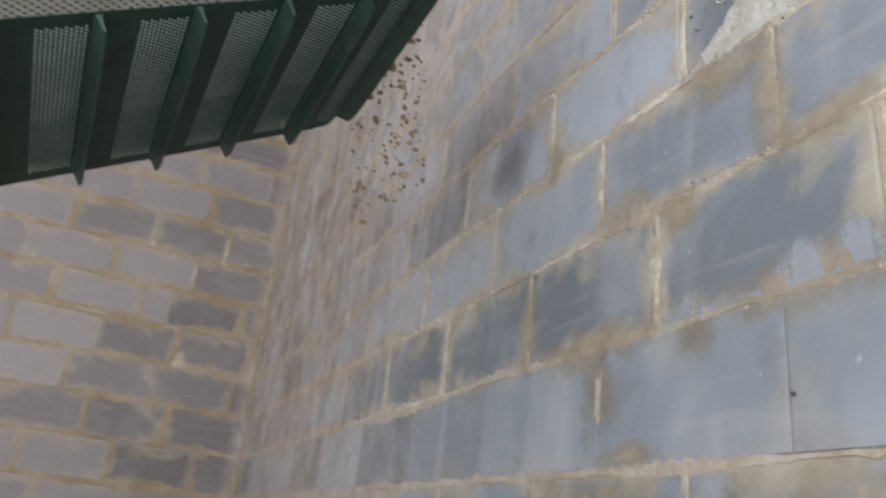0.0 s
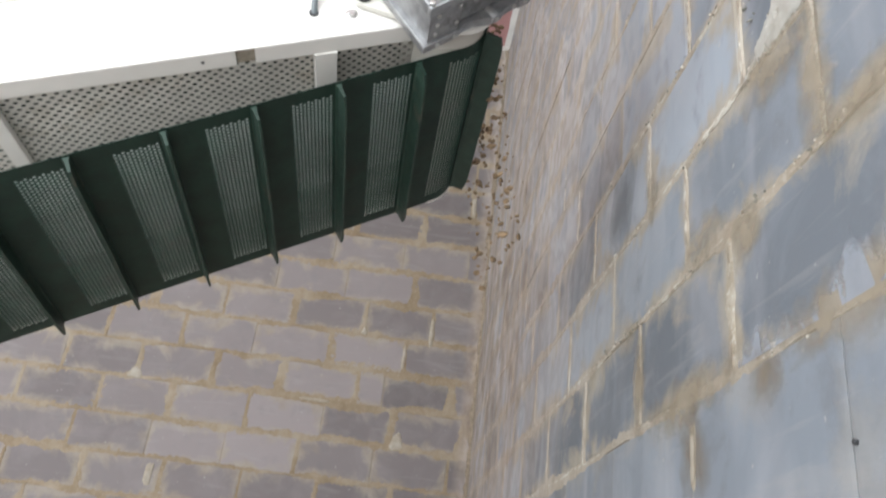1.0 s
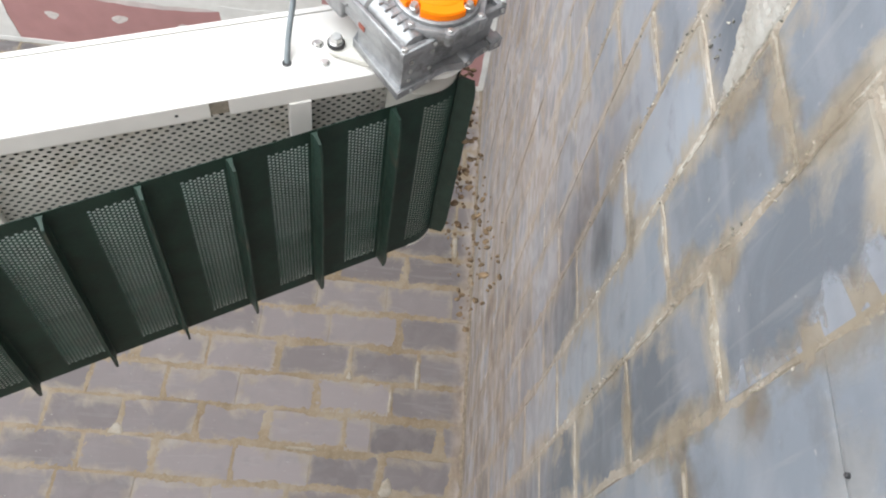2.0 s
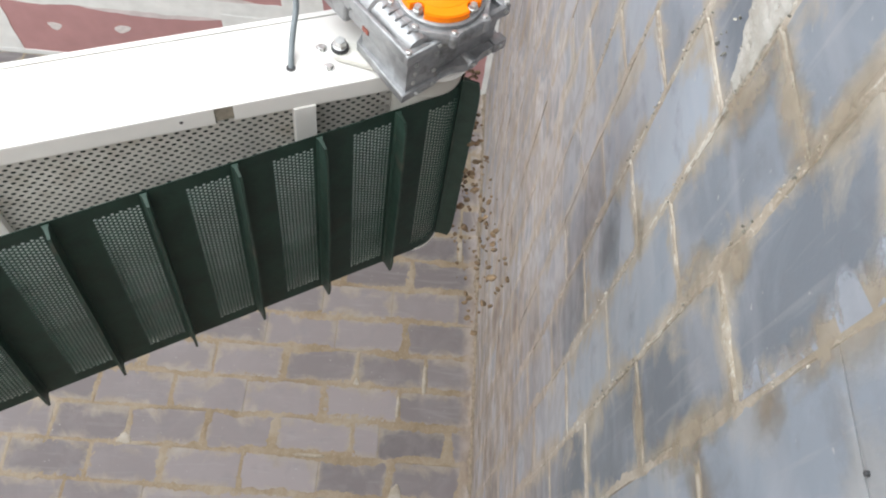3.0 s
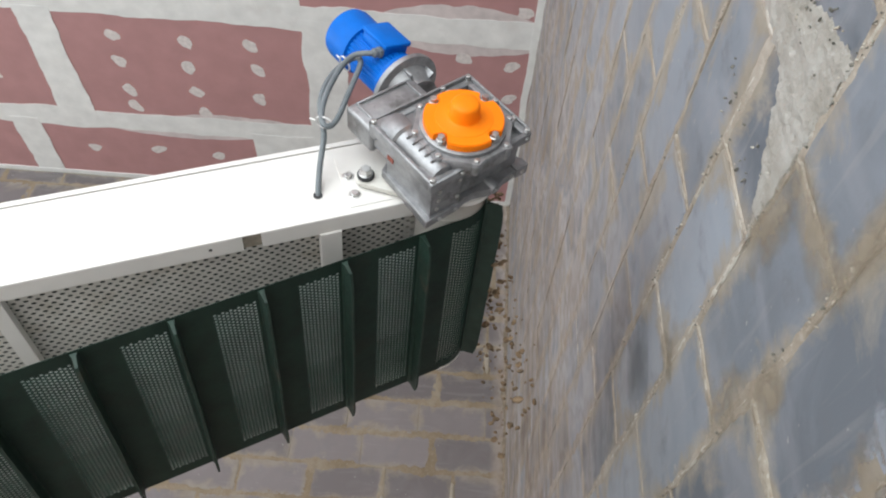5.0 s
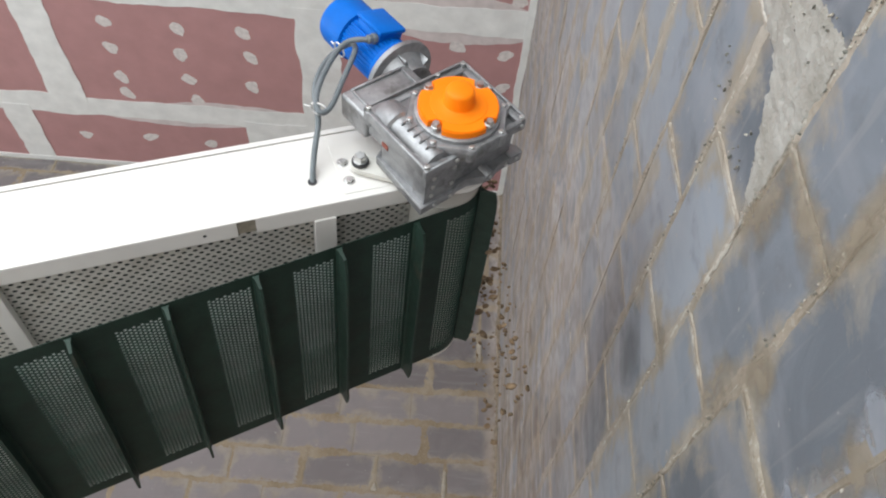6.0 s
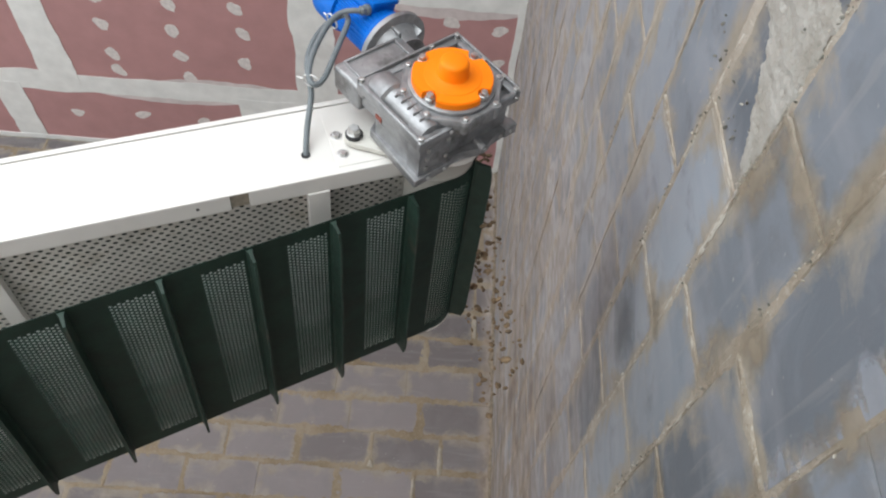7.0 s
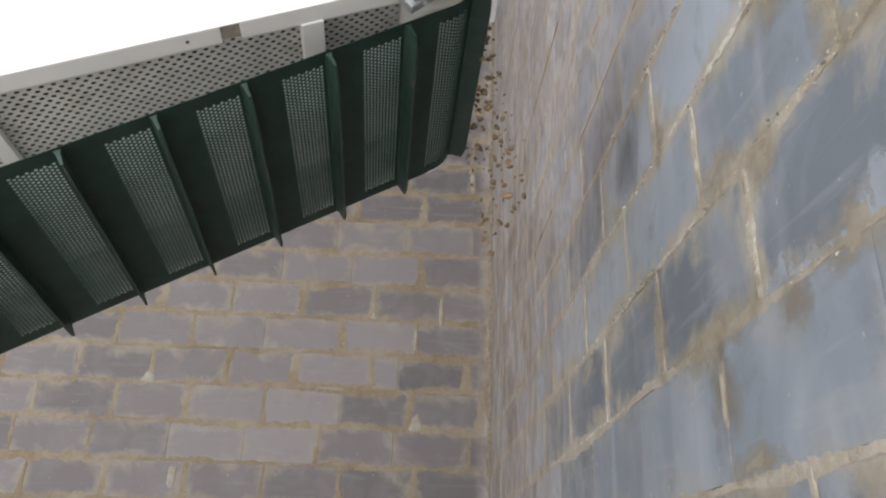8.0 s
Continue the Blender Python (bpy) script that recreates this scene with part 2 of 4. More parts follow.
M_CREAM = plain("cream_paint", (0.74, 0.715, 0.675), 0.42, var=0.04, scale=8, bump_s=0.03, dirt=(0.62, 0.585, 0.49), dirt_at=0.66)
M_CREAM_DULL = plain("cream_sheet", (0.66, 0.64, 0.585), 0.5, var=0.05, scale=14, bump_s=0.04, dirt=(0.56, 0.52, 0.44), dirt_at=0.62)
M_BED = plain("dusty_cream_sheet", (0.60, 0.58, 0.53), 0.55, var=0.12, scale=14, bump_s=0.05, dirt=(0.46, 0.42, 0.35), dirt_at=0.58)
M_BELT = plain("green_belt", (0.0105, 0.0270, 0.0190), 0.52, var=0.3, scale=18, bump_s=0.12, dirt=(0.014, 0.023, 0.016), dirt_at=0.56, spec=0.26)
# lighter green for the holed strips: their sheen is put into the colour
M_HOLED = plain("lighter_green_belt", (0.022, 0.055, 0.040), 0.5, var=0.35, scale=22, bump_s=0.15, dirt=(0.045, 0.062, 0.050), dirt_at=0.58, spec=0.38)
M_CLEAT = plain("green_cleat", (0.0165, 0.036, 0.026), 0.5, var=0.3, scale=25, bump_s=0.12, dirt=(0.052, 0.055, 0.040), dirt_at=0.58, spec=0.4)
M_ALU = plain("cast_aluminium", (0.32, 0.32, 0.325), 0.45, 0.7, var=0.22, scale=35, bump_s=0.4, dist=0.0008, dirt=(0.15, 0.147, 0.142), dirt_at=0.57)
M_STEEL = plain("zinc_steel", (0.60, 0.595, 0.58), 0.33, 1.0, var=0.12, scale=90, bump_s=0.05)
M_DARK = plain("dark_rubber", (0.03, 0.03, 0.032), 0.55, var=0.2, scale=60)
M_ORANGE = plain("orange_plastic", (1.0, 0.225, 0.0), 0.5, var=0.03, scale=20, bump_s=0.03, spec=0.25)
M_BLUE = plain("blue_enamel", (0.0004, 0.128, 0.53), 0.45, var=0.12, scale=20, bump_s=0.06, spec=0.15)
M_CABLE = plain("grey_cable", (0.15, 0.17, 0.18), 0.5, var=0.12, scale=60, bump_s=0.05)
M_TIE = plain("white_nylon", (0.75, 0.74, 0.72), 0.4, var=0.05)
# backing behind the belt's holes: near light and far shade as two colours
M_LIT_BACK = plain("lit_backing", (0.93, 0.93, 0.91), 0.7, var=0.2, scale=14)
M_DIM_BACK = plain("dim_backing", (0.62, 0.63, 0.60), 0.7, var=0.25, scale=14)
M_SHADE_GRIT = plain("shaded_steel_grit", (0.13, 0.125, 0.105), 0.7, var=0.3, scale=20)
M_SPLICE = plain("stained_steel", (0.27, 0.235, 0.185), 0.6, var=0.3, scale=50)
M_RED = plain("red_primer", (0.26, 0.065, 0.04), 0.6, var=0.3, scale=60)
M_DEBRIS = plain("damp_clay", (0.19, 0.128, 0.075), 0.9, var=0.45, scale=60, bump_s=0.5, dist=0.002)


# ---- mesh helpers ----
def part(name, bm, material, parent=None, label="", smooth=False):
    """Links a bmesh as one mesh object, under a thing or a part where one is given."""
    me = bpy.data.meshes.new(name)
    bm.to_mesh(me)
    bm.free()
    for mat in (material if isinstance(material, (list, tuple)) else [material]):
        me.materials.append(mat)
    if smooth:
        me.shade_smooth()
        me.set_sharp_from_angle(angle=radians(40))
    ob = new(name, me)
    if parent:
        ob.parent = parent
    if label:
        tagged(ob, label)
    return ob


def shared(name, me, parent, m):
    ob = new(name, me)
    ob.parent = parent
    ob.matrix_basis = m
    return ob


def box(bm, lo, hi, bevel=0.0, m=None, segs=2):
    made = bmesh.ops.create_cube(bm, size=1.0)["verts"]
    lo, hi = Vector(lo), Vector(hi)
    for v in made:
        v.co = Vector(((lo[i] + hi[i]) / 2 + v.co[i] * (hi[i] - lo[i]) for i in range(3)))
    if bevel:
        edges = list({e for v in made for e in v.link_edges})
        made = list({v for f in bmesh.ops.bevel(bm, geom=edges, offset=bevel, segments=segs, affect="EDGES", profile=0.5)["faces"] for v in f.verts} | {v for v in made if v.is_valid})
    if m is not None:
        bmesh.ops.transform(bm, matrix=m, verts=made)
    return made


def lathe(bm, profile, m, n=32, caps=True):
    """Turns (radius, height) pairs round local z, then moves them by m."""
    rings = []
    for r, h in profile:
        rings.append([bm.verts.new(m @ Vector((r * math.cos(2 * math.pi * i / n), r * math.sin(2 * math.pi * i / n), h))) for i in range(n)])
    for a, b in zip(rings, rings[1:]):
        for i in range(n):
            bm.faces.new((a[i], a[(i + 1) % n], b[(i + 1) % n], b[i]))
    if caps:
        bm.faces.new(rings[0][::-1])
        bm.faces.new(rings[-1])
    return rings


def prism(bm, outline, h0, h1, m):
    """An outline of (x, y) raised from h0 to h1 along local z."""
    a = [bm.verts.new(m @ Vector((x, y, h0))) for x, y in outline]
    b = [bm.verts.new(m @ Vector((x, y, h1))) for x, y in outline]
    n = len(a)
    for i in range(n):
        bm.faces.new((a[i], a[(i + 1) % n], b[(i + 1) % n], b[i]))
    bm.faces.new(a[::-1])
    bm.faces.new(b)


def tube(name, points, radius, material, parent=None, label="", res=10):
    cu = bpy.data.curves.new(name, "CURVE")
    cu.dimensions, cu.bevel_depth, cu.bevel_resolution, cu.use_fill_caps = "3D", radius, 3, True
    sp = cu.splines.new("NURBS")
    sp.points.add(len(points) - 1)
    for p, q in zip(sp.points, points):
        p.co = (*q, 1)
    sp.order_u, sp.use_endpoint_u, sp.resolution_u = 4, True, res
    cu.materials.append(material)
    ob = new(name, cu)
    if parent:
        ob.parent = parent
    if label:
        tagged(ob, label)
    return ob


def empty(name, m=None):
    ob = new(name)
    if m is not None:
        ob.matrix_basis = m
    return ob


def wob(x, y, z=0.0):
    return noise.noise(Vector((x, y, z)))


# ---- the large structure ----
ROOM_X, ROOM_Y, TOP = -8.0, -7.5, 5.30
COURSE, BED0 = 0.225, 1.575      # height of a course; a bed joint's level
RECESS = 0.003


def slab(name, lo, hi, material, label):
    bm = bmesh.new()
    box(bm, lo, hi)
    return tagged(part(name, bm, material), label, kind="structure")


floor = slab("floor", (ROOM_X, ROOM_Y, -0.15), (0.2, 0.2, 0.0), M_FLOOR, "bare grey concrete floor of the workshop")
wall_east = slab("wall_east", (RECESS, ROOM_Y, 0), (0.2, 0.0, TOP), M_MORTAR, "wall of grey concrete blocks with smeared tan mortar")
wall_north = slab("wall_north", (ROOM_X, RECESS, 0), (0.2, 0.2, TOP), M_MORTAR_TAN, "wall of grey concrete blocks with tan mortar joints")
bm = bmesh.new()                 # west wall, unseen, with a high band left open for the fill lamp
WY0, WY1, WZ0, WZ1 = -5.9, -0.5, 3.2, 5.0
box(bm, (ROOM_X - 0.2, ROOM_Y, 0), (ROOM_X, WY0, TOP))
box(bm, (ROOM_X - 0.2, WY1, 0), (ROOM_X, 0.2, TOP))
box(bm, (ROOM_X - 0.2, WY0, 0), (ROOM_X, WY1, WZ0))
box(bm, (ROOM_X - 0.2, WY0, WZ1), (ROOM_X, WY1, TOP))
wall_west = tagged(part("wall_west", bm, M_WALL), "plain grey rendered wall, unseen, with an opening added for the fill lamp", kind="structure")

bm = bmesh.new()                 # south wall, with the open gate in it
GX0, GX1, GZ = -7.5, -0.5, 4.85
box(bm, (ROOM_X, ROOM_Y - 0.2, 0), (GX0, ROOM_Y, TOP))
box(bm, (GX1, ROOM_Y - 0.2, 0), (0.2, ROOM_Y, TOP))
box(bm, (GX0, ROOM_Y - 0.2, GZ), (GX1, ROOM_Y, TOP))
wall_south = tagged(part("wall_south", bm, M_WALL), "plain rendered wall with a wide open gate", kind="structure")

bm = bmesh.new()
box(bm, (-60, -60, -0.4), (60, 60, -0.16))
ground = tagged(part("ground", bm, M_FLOOR), "grey paved yard round the workshop", kind="structure")


def ceiling():
    """Pink boards with filled joints and dabs over the screws, one mesh."""
    bm = bmesh.new()
    box(bm, (ROOM_X, ROOM_Y, TOP), (0.2, 0.2, TOP + 0.12))

    def patch(outline, mat, drop):
        a = [bm.verts.new((x, y, TOP + 0.001)) for x, y in outline]
        b = [bm.verts.new((x, y, TOP - drop)) for x, y in outline]
        n = len(a)
        fs = [bm.faces.new((a[i], a[(i + 1) % n], b[(i + 1) % n], b[i])) for i in range(n)]
        fs.append(bm.faces.new(b))
        for f in fs:
            f.material_index = mat

    def band(x0, x1, y0, y1, drop=0.002, jag=0.022, mat=1):
        """A filled joint with trowelled, wandering sides."""
        pts = []
        step = 0.05
        nx, ny = max(2, int((x1 - x0) / step)), max(2, int((y1 - y0) / step))

        def w(x, y):
            return jag * (wob(x * 3.1, y * 3.1, 2.0) * 1.3 + 0.5 * wob(x * 14, y * 14, 5.0))
        long_x = (x1 - x0) > (y1 - y0)
        for i in range(nx):
            x = x0 + (x1 - x0) * i / nx
            pts.append((x + (0 if long_x else 0.3 * w(x, y0)), y0 + (w(x, y0) if long_x else 0)))
        for i in range(ny):
            y = y0 + (y1 - y0) * i / ny
            pts.append((x1 + (0 if long_x else w(x1, y)), y))
        for i in range(nx):
            x = x1 - (x1 - x0) * i / nx
            pts.append((x, y1 + (w(x, y1) if long_x else 0)))
        for i in range(ny):
            y = y1 - (y1 - y0) * i / ny
            pts.append((x0 + (0 if long_x else w(x0, y)), y))
        patch(pts, mat, drop)

    def thin(x0, x1, y0, y1, drop):
        """A feathered second coat, drawn out to points."""
        n = 24
        mid = (y0 + y1) / 2
        side = [(x0 + (x1 - x0) * i / n, mid + (y1 - y0) / 2 * math.sin(math.pi * i / n) ** 0.7 * (1 + 0.25 * wob(i * 0.4, x0))) for i in range(n + 1)]
        back = [(x, 2 * mid - y + 0.012 * wob(x * 6, y0)) for x, y in side[-2:0:-1]]
        patch(side + back, 3, drop)

    def dab(x, y, rx, ry, turn):
        n, s = 14, random.random() * 50
        pts = []
        for i in range(n):
            t = 2 * math.pi * i / n
            r = 1 + 0.45 * wob(math.cos(t) * 1.2 + s, math.sin(t) * 1.2, s)
            px, py = rx * r * math.cos(t), ry * r * math.sin(t)
            pts.append((x + px * math.cos(turn) - py * math.sin(turn), y + px * math.sin(turn) + py * math.cos(turn)))
        patch(pts, 2, 0.0012)

    # boards 1.2 m apart across, joints staggered along
    rows = [(-0.725, -0.545), (-1.795, -1.57), (-2.92, -2.74), (-4.1, -3.92), (-5.3, -5.12), (-6.5, -6.32), (-7.7, -7.52)]
    for i, (y0, y1) in enumerate(rows):
        band(ROOM_X, -1.45, y0, y1, 0.0020 + 0.0001 * i)
        band(-1.46, 0.0, y0 + (0.05 if i else 0.0), y1 + (0.03 if i else 0.0), 0.0026 + 0.0001 * i)
    for j, (x0, x1, y0, y1) in enumerate([(-3.258, -3.025, -1.6, -0.6), (-1.475, -1.20, -1.64, -0.6), (-3.675, -3.465, -0.6, -0.03), (-1.92, -1.30, -0.6, -0.03),
                                          (-5.1, -4.8, -1.6, -0.6), (-5.5, -5.25, -0.6, -0.03), (-1.96, -1.71, -2.8, -1.70), (-4.1, -3.85, -2.8, -1.64), (-3.2, -2.95, -4.0, -2.8),
                                          (-1.3, -1.05, -4.0, -2.8), (-5.0, -4.75, -4.0, -2.8), (-2.2, -1.95, -5.2, -4.0), (-4.1, -3.85, -5.2, -4.0)]):
        band(x0, x1, y0, y1, 0.0034 + 0.00012 * j)
    band(ROOM_X, 0.0, -0.045, 0.0, 0.0056, 0.006)
    band(-0.045, 0.0, -6.0, -0.05, 0.0060, 0.008)
    for j, (x0, x1, y0, y1) in enumerate([(-0.95, -0.03, -1.83, -1.66), (-0.88, -0.02, -1.60, -1.46), (-2.5, -1.6, -0.76, -0.66), (-2.9, -1.9, -0.60, -0.50)]):
        thin(x0, x1, y0, y1, 0.0008 + 0.0001 * j)
    for x in (-2.695, -2.235, -1.79):
        for y in (-1.43, -1.195, -0.945, -0.81):
            if x > -1.9 and y > -0.85:
                continue
            dab(x + random.uniform(-0.02, 0.02), y + random.uniform(-0.03, 0.03), 0.054, 0.042, random.uniform(0.2, 1.4))
    for x, y in ((-3.14, -0.325), (-2.657, -0.355), (-2.21, -0.335), (-0.45, -1.437), (-0.14, -1.396), (-0.33, -1.12), (-0.13, -1.118), (-0.76, -1.2), (-0.1, -1.81), (-3.6, -1.3), (-3.62, -1.0), (-4.1, -1.2), (-4.0, -0.3)):
        dab(x, y, 0.052, 0.038, random.uniform(-0.5, 0.5))
    for x in (-0.45, -0.9, -1.4, -1.9, -2.35, -2.8, -3.3):
        for y in (-1.95, -2.2, -2.5):
            dab(x + random.uniform(-0.02, 0.02), y, 0.05, 0.036, random.uniform(-0.5, 0.5))
    bmesh.ops.recalc_face_normals(bm, faces=bm.faces)
    return tagged(part("ceiling", bm, [M_BOARD, M_FILLER, M_DAB, M_THIN]), "pink plasterboard ceiling with pale filled joints and screw dabs", kind="structure")


ceiling()

# ---- the belt conveyor ----
def put_down(ob):
    ob.matrix_basis = SEAT @ ob.matrix_basis
    return ob


PLATE = Matrix.Translation((-0.556, -3.59, 2.490)) @ Matrix.Rotation(radians(-17.0), 4, "Y")   # local x up the conveyor, y away, z up the plate
SEAT = Matrix.Translation((-0.5552, -3.4266, 2.5063)) @ Matrix.Rotation(0.1050, 4, Vector((-0.0278, -0.0928, 0.0404))) @ Matrix.Translation((0.55, 3.55, -2.5))   # sets the conveyor and its drive in the room
SLOPE = radians(24.47)
DRUM, RADIUS = Vector((-0.466, 2.585)), 0.092
NEAR, FAR, DROOP = -3.53, -2.93, 0.060
PITCH = 0.1755


def belt_point(s, lift=0.0):
    """The point of the belt's line s metres from where it leaves the drum: s > 0 on the lower run, s < 0 round the drum. Returns x, z, and the outward normal."""
    tang = Vector((math.sin(SLOPE), -math.cos(SLOPE)))
    if s >= 0:
        p = DRUM + tang * RADIUS - Vector((math.cos(SLOPE), math.sin(SLOPE))) * s
        nrm = tang
    else:
        a = -s / RADIUS
        arc = math.pi - radians(7.47)          # the upper run lies along the plate
        turn = min(a, arc)
        ang = math.atan2(tang.y, tang.x) + turn
        nrm = Vector((math.cos(ang), math.sin(ang)))
        p = DRUM + nrm * RADIUS
        if a > arc:
            back = Vector((-nrm.y, nrm.x))
            p = p + back * (a - arc) * RADIUS
    p = p + nrm * lift
    return p.x, p.y, nrm


def droop(s):
    """How far the belt hangs towards its far edge, per metre; more where it runs slack."""
    return DROOP + 0.014 * max(0.0, s)


def belt_at(s, y, lift=0.0):
    x, z, _ = belt_point(s, lift)
    return (x, y, z - droop(s) * (y - NEAR))


def make_belt(parent):
    """The belt: lower run and drum with real rows of holes between the cleats, upper run plain."""
    verts, faces, holed_faces = [], [], []

    def quad(s0, s1, y0, y1):
        n = len(verts)
        verts.extend((belt_at(s0, y0), belt_at(s1, y0), belt_at(s1, y1), belt_at(s0, y1)))
        faces.append((n, n + 1, n + 2, n + 3))

    def holed(s0, s1, y0, y1):
        n = len(verts)
        sm, ym, r = (s0 + s1) / 2, (y0 + y1) / 2, 0.82
        hs, hy = (s1 - s0) / 2, (y1 - y0) / 2
        outer = [(-1, -1), (0, -1), (1, -1), (1, 0), (1, 1), (0, 1), (-1, 1), (-1, 0)]
        for u, v in outer:
            verts.append(belt_at(sm + u * hs, ym + v * hy))
        for u, v in outer:
            d = math.hypot(u, v)
            verts.append(belt_at(sm + u / d * 0.82 * hs, ym + v / d * r * hy))
        for i in range(8):
            j = (i + 1) % 8
            holed_faces.append(len(faces))
            faces.append((n + i, n + j, n + 8 + j, n + 8 + i))

    first = -math.pi * RADIUS * 0.9
    cols, rows = 11, 54
    edge = 0.034
    for i in range(-2, 12):
        c0 = CLEAT0 + PITCH * i            # a cleat here; the holes lie just past it, down the belt
        w0, w1 = c0 + 0.012, c0 + 0.012 + 0.088
        if w0 < first or i > 9:
            for j in range(10):
                quad(c0 + PITCH * j / 10, c0 + PITCH * (j + 1) / 10, NEAR, FAR)
            continue
        quad(c0, w0, NEAR, FAR)
        for j in range(6):
            quad(w1 + (c0 + PITCH - w1) * j / 6, w1 + (c0 + PITCH - w1) * (j + 1) / 6, NEAR, FAR)
        cs, ch = (w1 - w0) / cols, (FAR - NEAR - 2 * edge) / rows
        for j in range(cols):
            step = edge + ch * 0.5 * (j % 2)           # every other column half a hole further in
            quad(w0 + cs * j, w0 + cs * (j + 1), NEAR, NEAR + step)
            quad(w0 + cs * j, w0 + cs * (j + 1), FAR - step, FAR)
            for k in range(rows - j % 2):
                holed(w0 + cs * j, w0 + cs * (j + 1), NEAR + step + ch * k, NEAR + step + ch * (k + 1))
    top = CLEAT0 - 2 * PITCH
    while top > -2.4:
        quad(top - 0.1, top, NEAR, FAR)
        top -= 0.1
    me = bpy.data.meshes.new("belt")
    me.from_pydata(verts, [], faces)
    me.materials.append(M_BELT)
    me.materials.append(M_HOLED)
    for i in holed_faces:
        me.polygons[i].material_index = 1
    me.update()
    ob = new("belt", me)
    ob.parent = parent
    sol = ob.modifiers.new("thickness", "SOLIDIFY")
    sol.thickness, sol.offset = 0.0015, 1.0
    return tagged(ob, "dark green perforated rubber belt")


CLEAT0 = 0.278 - 2 * PITCH


def cleat_mesh():
    """A fin across the belt on a thickened foot, its free edge slightly wavy; local x along the belt, -z out."""
    bm = bmesh.new()
    n = 24
    rows = []
    for i in range(n + 1):
        y = NEAR + 0.004 + (FAR - NEAR - 0.008) * i / n
        w = 0.0022 * wob(y * 6, 1.0) + 0.001 * wob(y * 22, 3.0)
        end = min(i, n - i)
        h = 0.043 + 0.0012 * wob(y * 15, 7.0) - (0.008 if end == 0 else 0.002 if end == 1 else 0)
        rows.append([bm.verts.new((x + (w if z > 0.02 else 0), y - NEAR, -z)) for x, z in ((-0.0075, 0.0), (-0.006, 0.003), (-0.0040, 0.008), (-0.0028, h), (0.0028, h), (0.0040, 0.008), (0.006, 0.003), (0.0075, 0.0))])
    for a, b in zip(rows, rows[1:]):
        for j in range(7):
            bm.faces.new((a[j], a[j + 1], b[j + 1], b[j]))
    bm.faces.new(rows[0])
    bm.faces.new(rows[-1][::-1])
    bmesh.ops.recalc_face_normals(bm, faces=bm.faces)
    me = bpy.data.meshes.new("cleat")
    bm.to_mesh(me)
    bm.free()
    me.materials.append(M_CLEAT)
    return me


def perforated_sheet(u0, u1, v0, v1, step, r):
    """A sheet with staggered round holes, in the plate's own axes."""
    verts, faces = [], []
    nu, nv = int((u1 - u0) / step), int((v1 - v0) / (step * 0.5))
    for i in range(nu):
        for j in range(nv):
            cu, cv = u0 + step * (i + 0.5 + 0.5 * (j % 2)), v0 + step * 0.5 * (j + 0.5)
            hu, hv = step * 0.5, step * 0.25
            n = len(verts)
            outer = [(-1, -1), (0, -1), (1, -1), (1, 0), (1, 1), (0, 1), (-1, 1), (-1, 0)]
            for a, b in outer:
                verts.append((cu + a * hu, cv + b * hv, 0))
            for a, b in outer:
                d = math.hypot(a * 1.6, b)
                verts.append((cu + a * 1.6 / d * r * 1.25, cv + b / d * r * 0.9, 0))
            for k in range(8):
                q = (k + 1) % 8
                faces.append((n + k, n + q, n + 8 + q, n + 8 + k))
    return verts, faces


def hex_bolt(bm, m, r=0.009, h=0.007, washer=0.0145):
    lathe(bm, [(washer, 0.0), (washer, 0.0016), (washer - 0.001, 0.002)], m, 20)
    lathe(bm, [(r, 0.002), (r, 0.002 + h * 0.8), (r * 0.85, 0.002 + h)], m, 6)


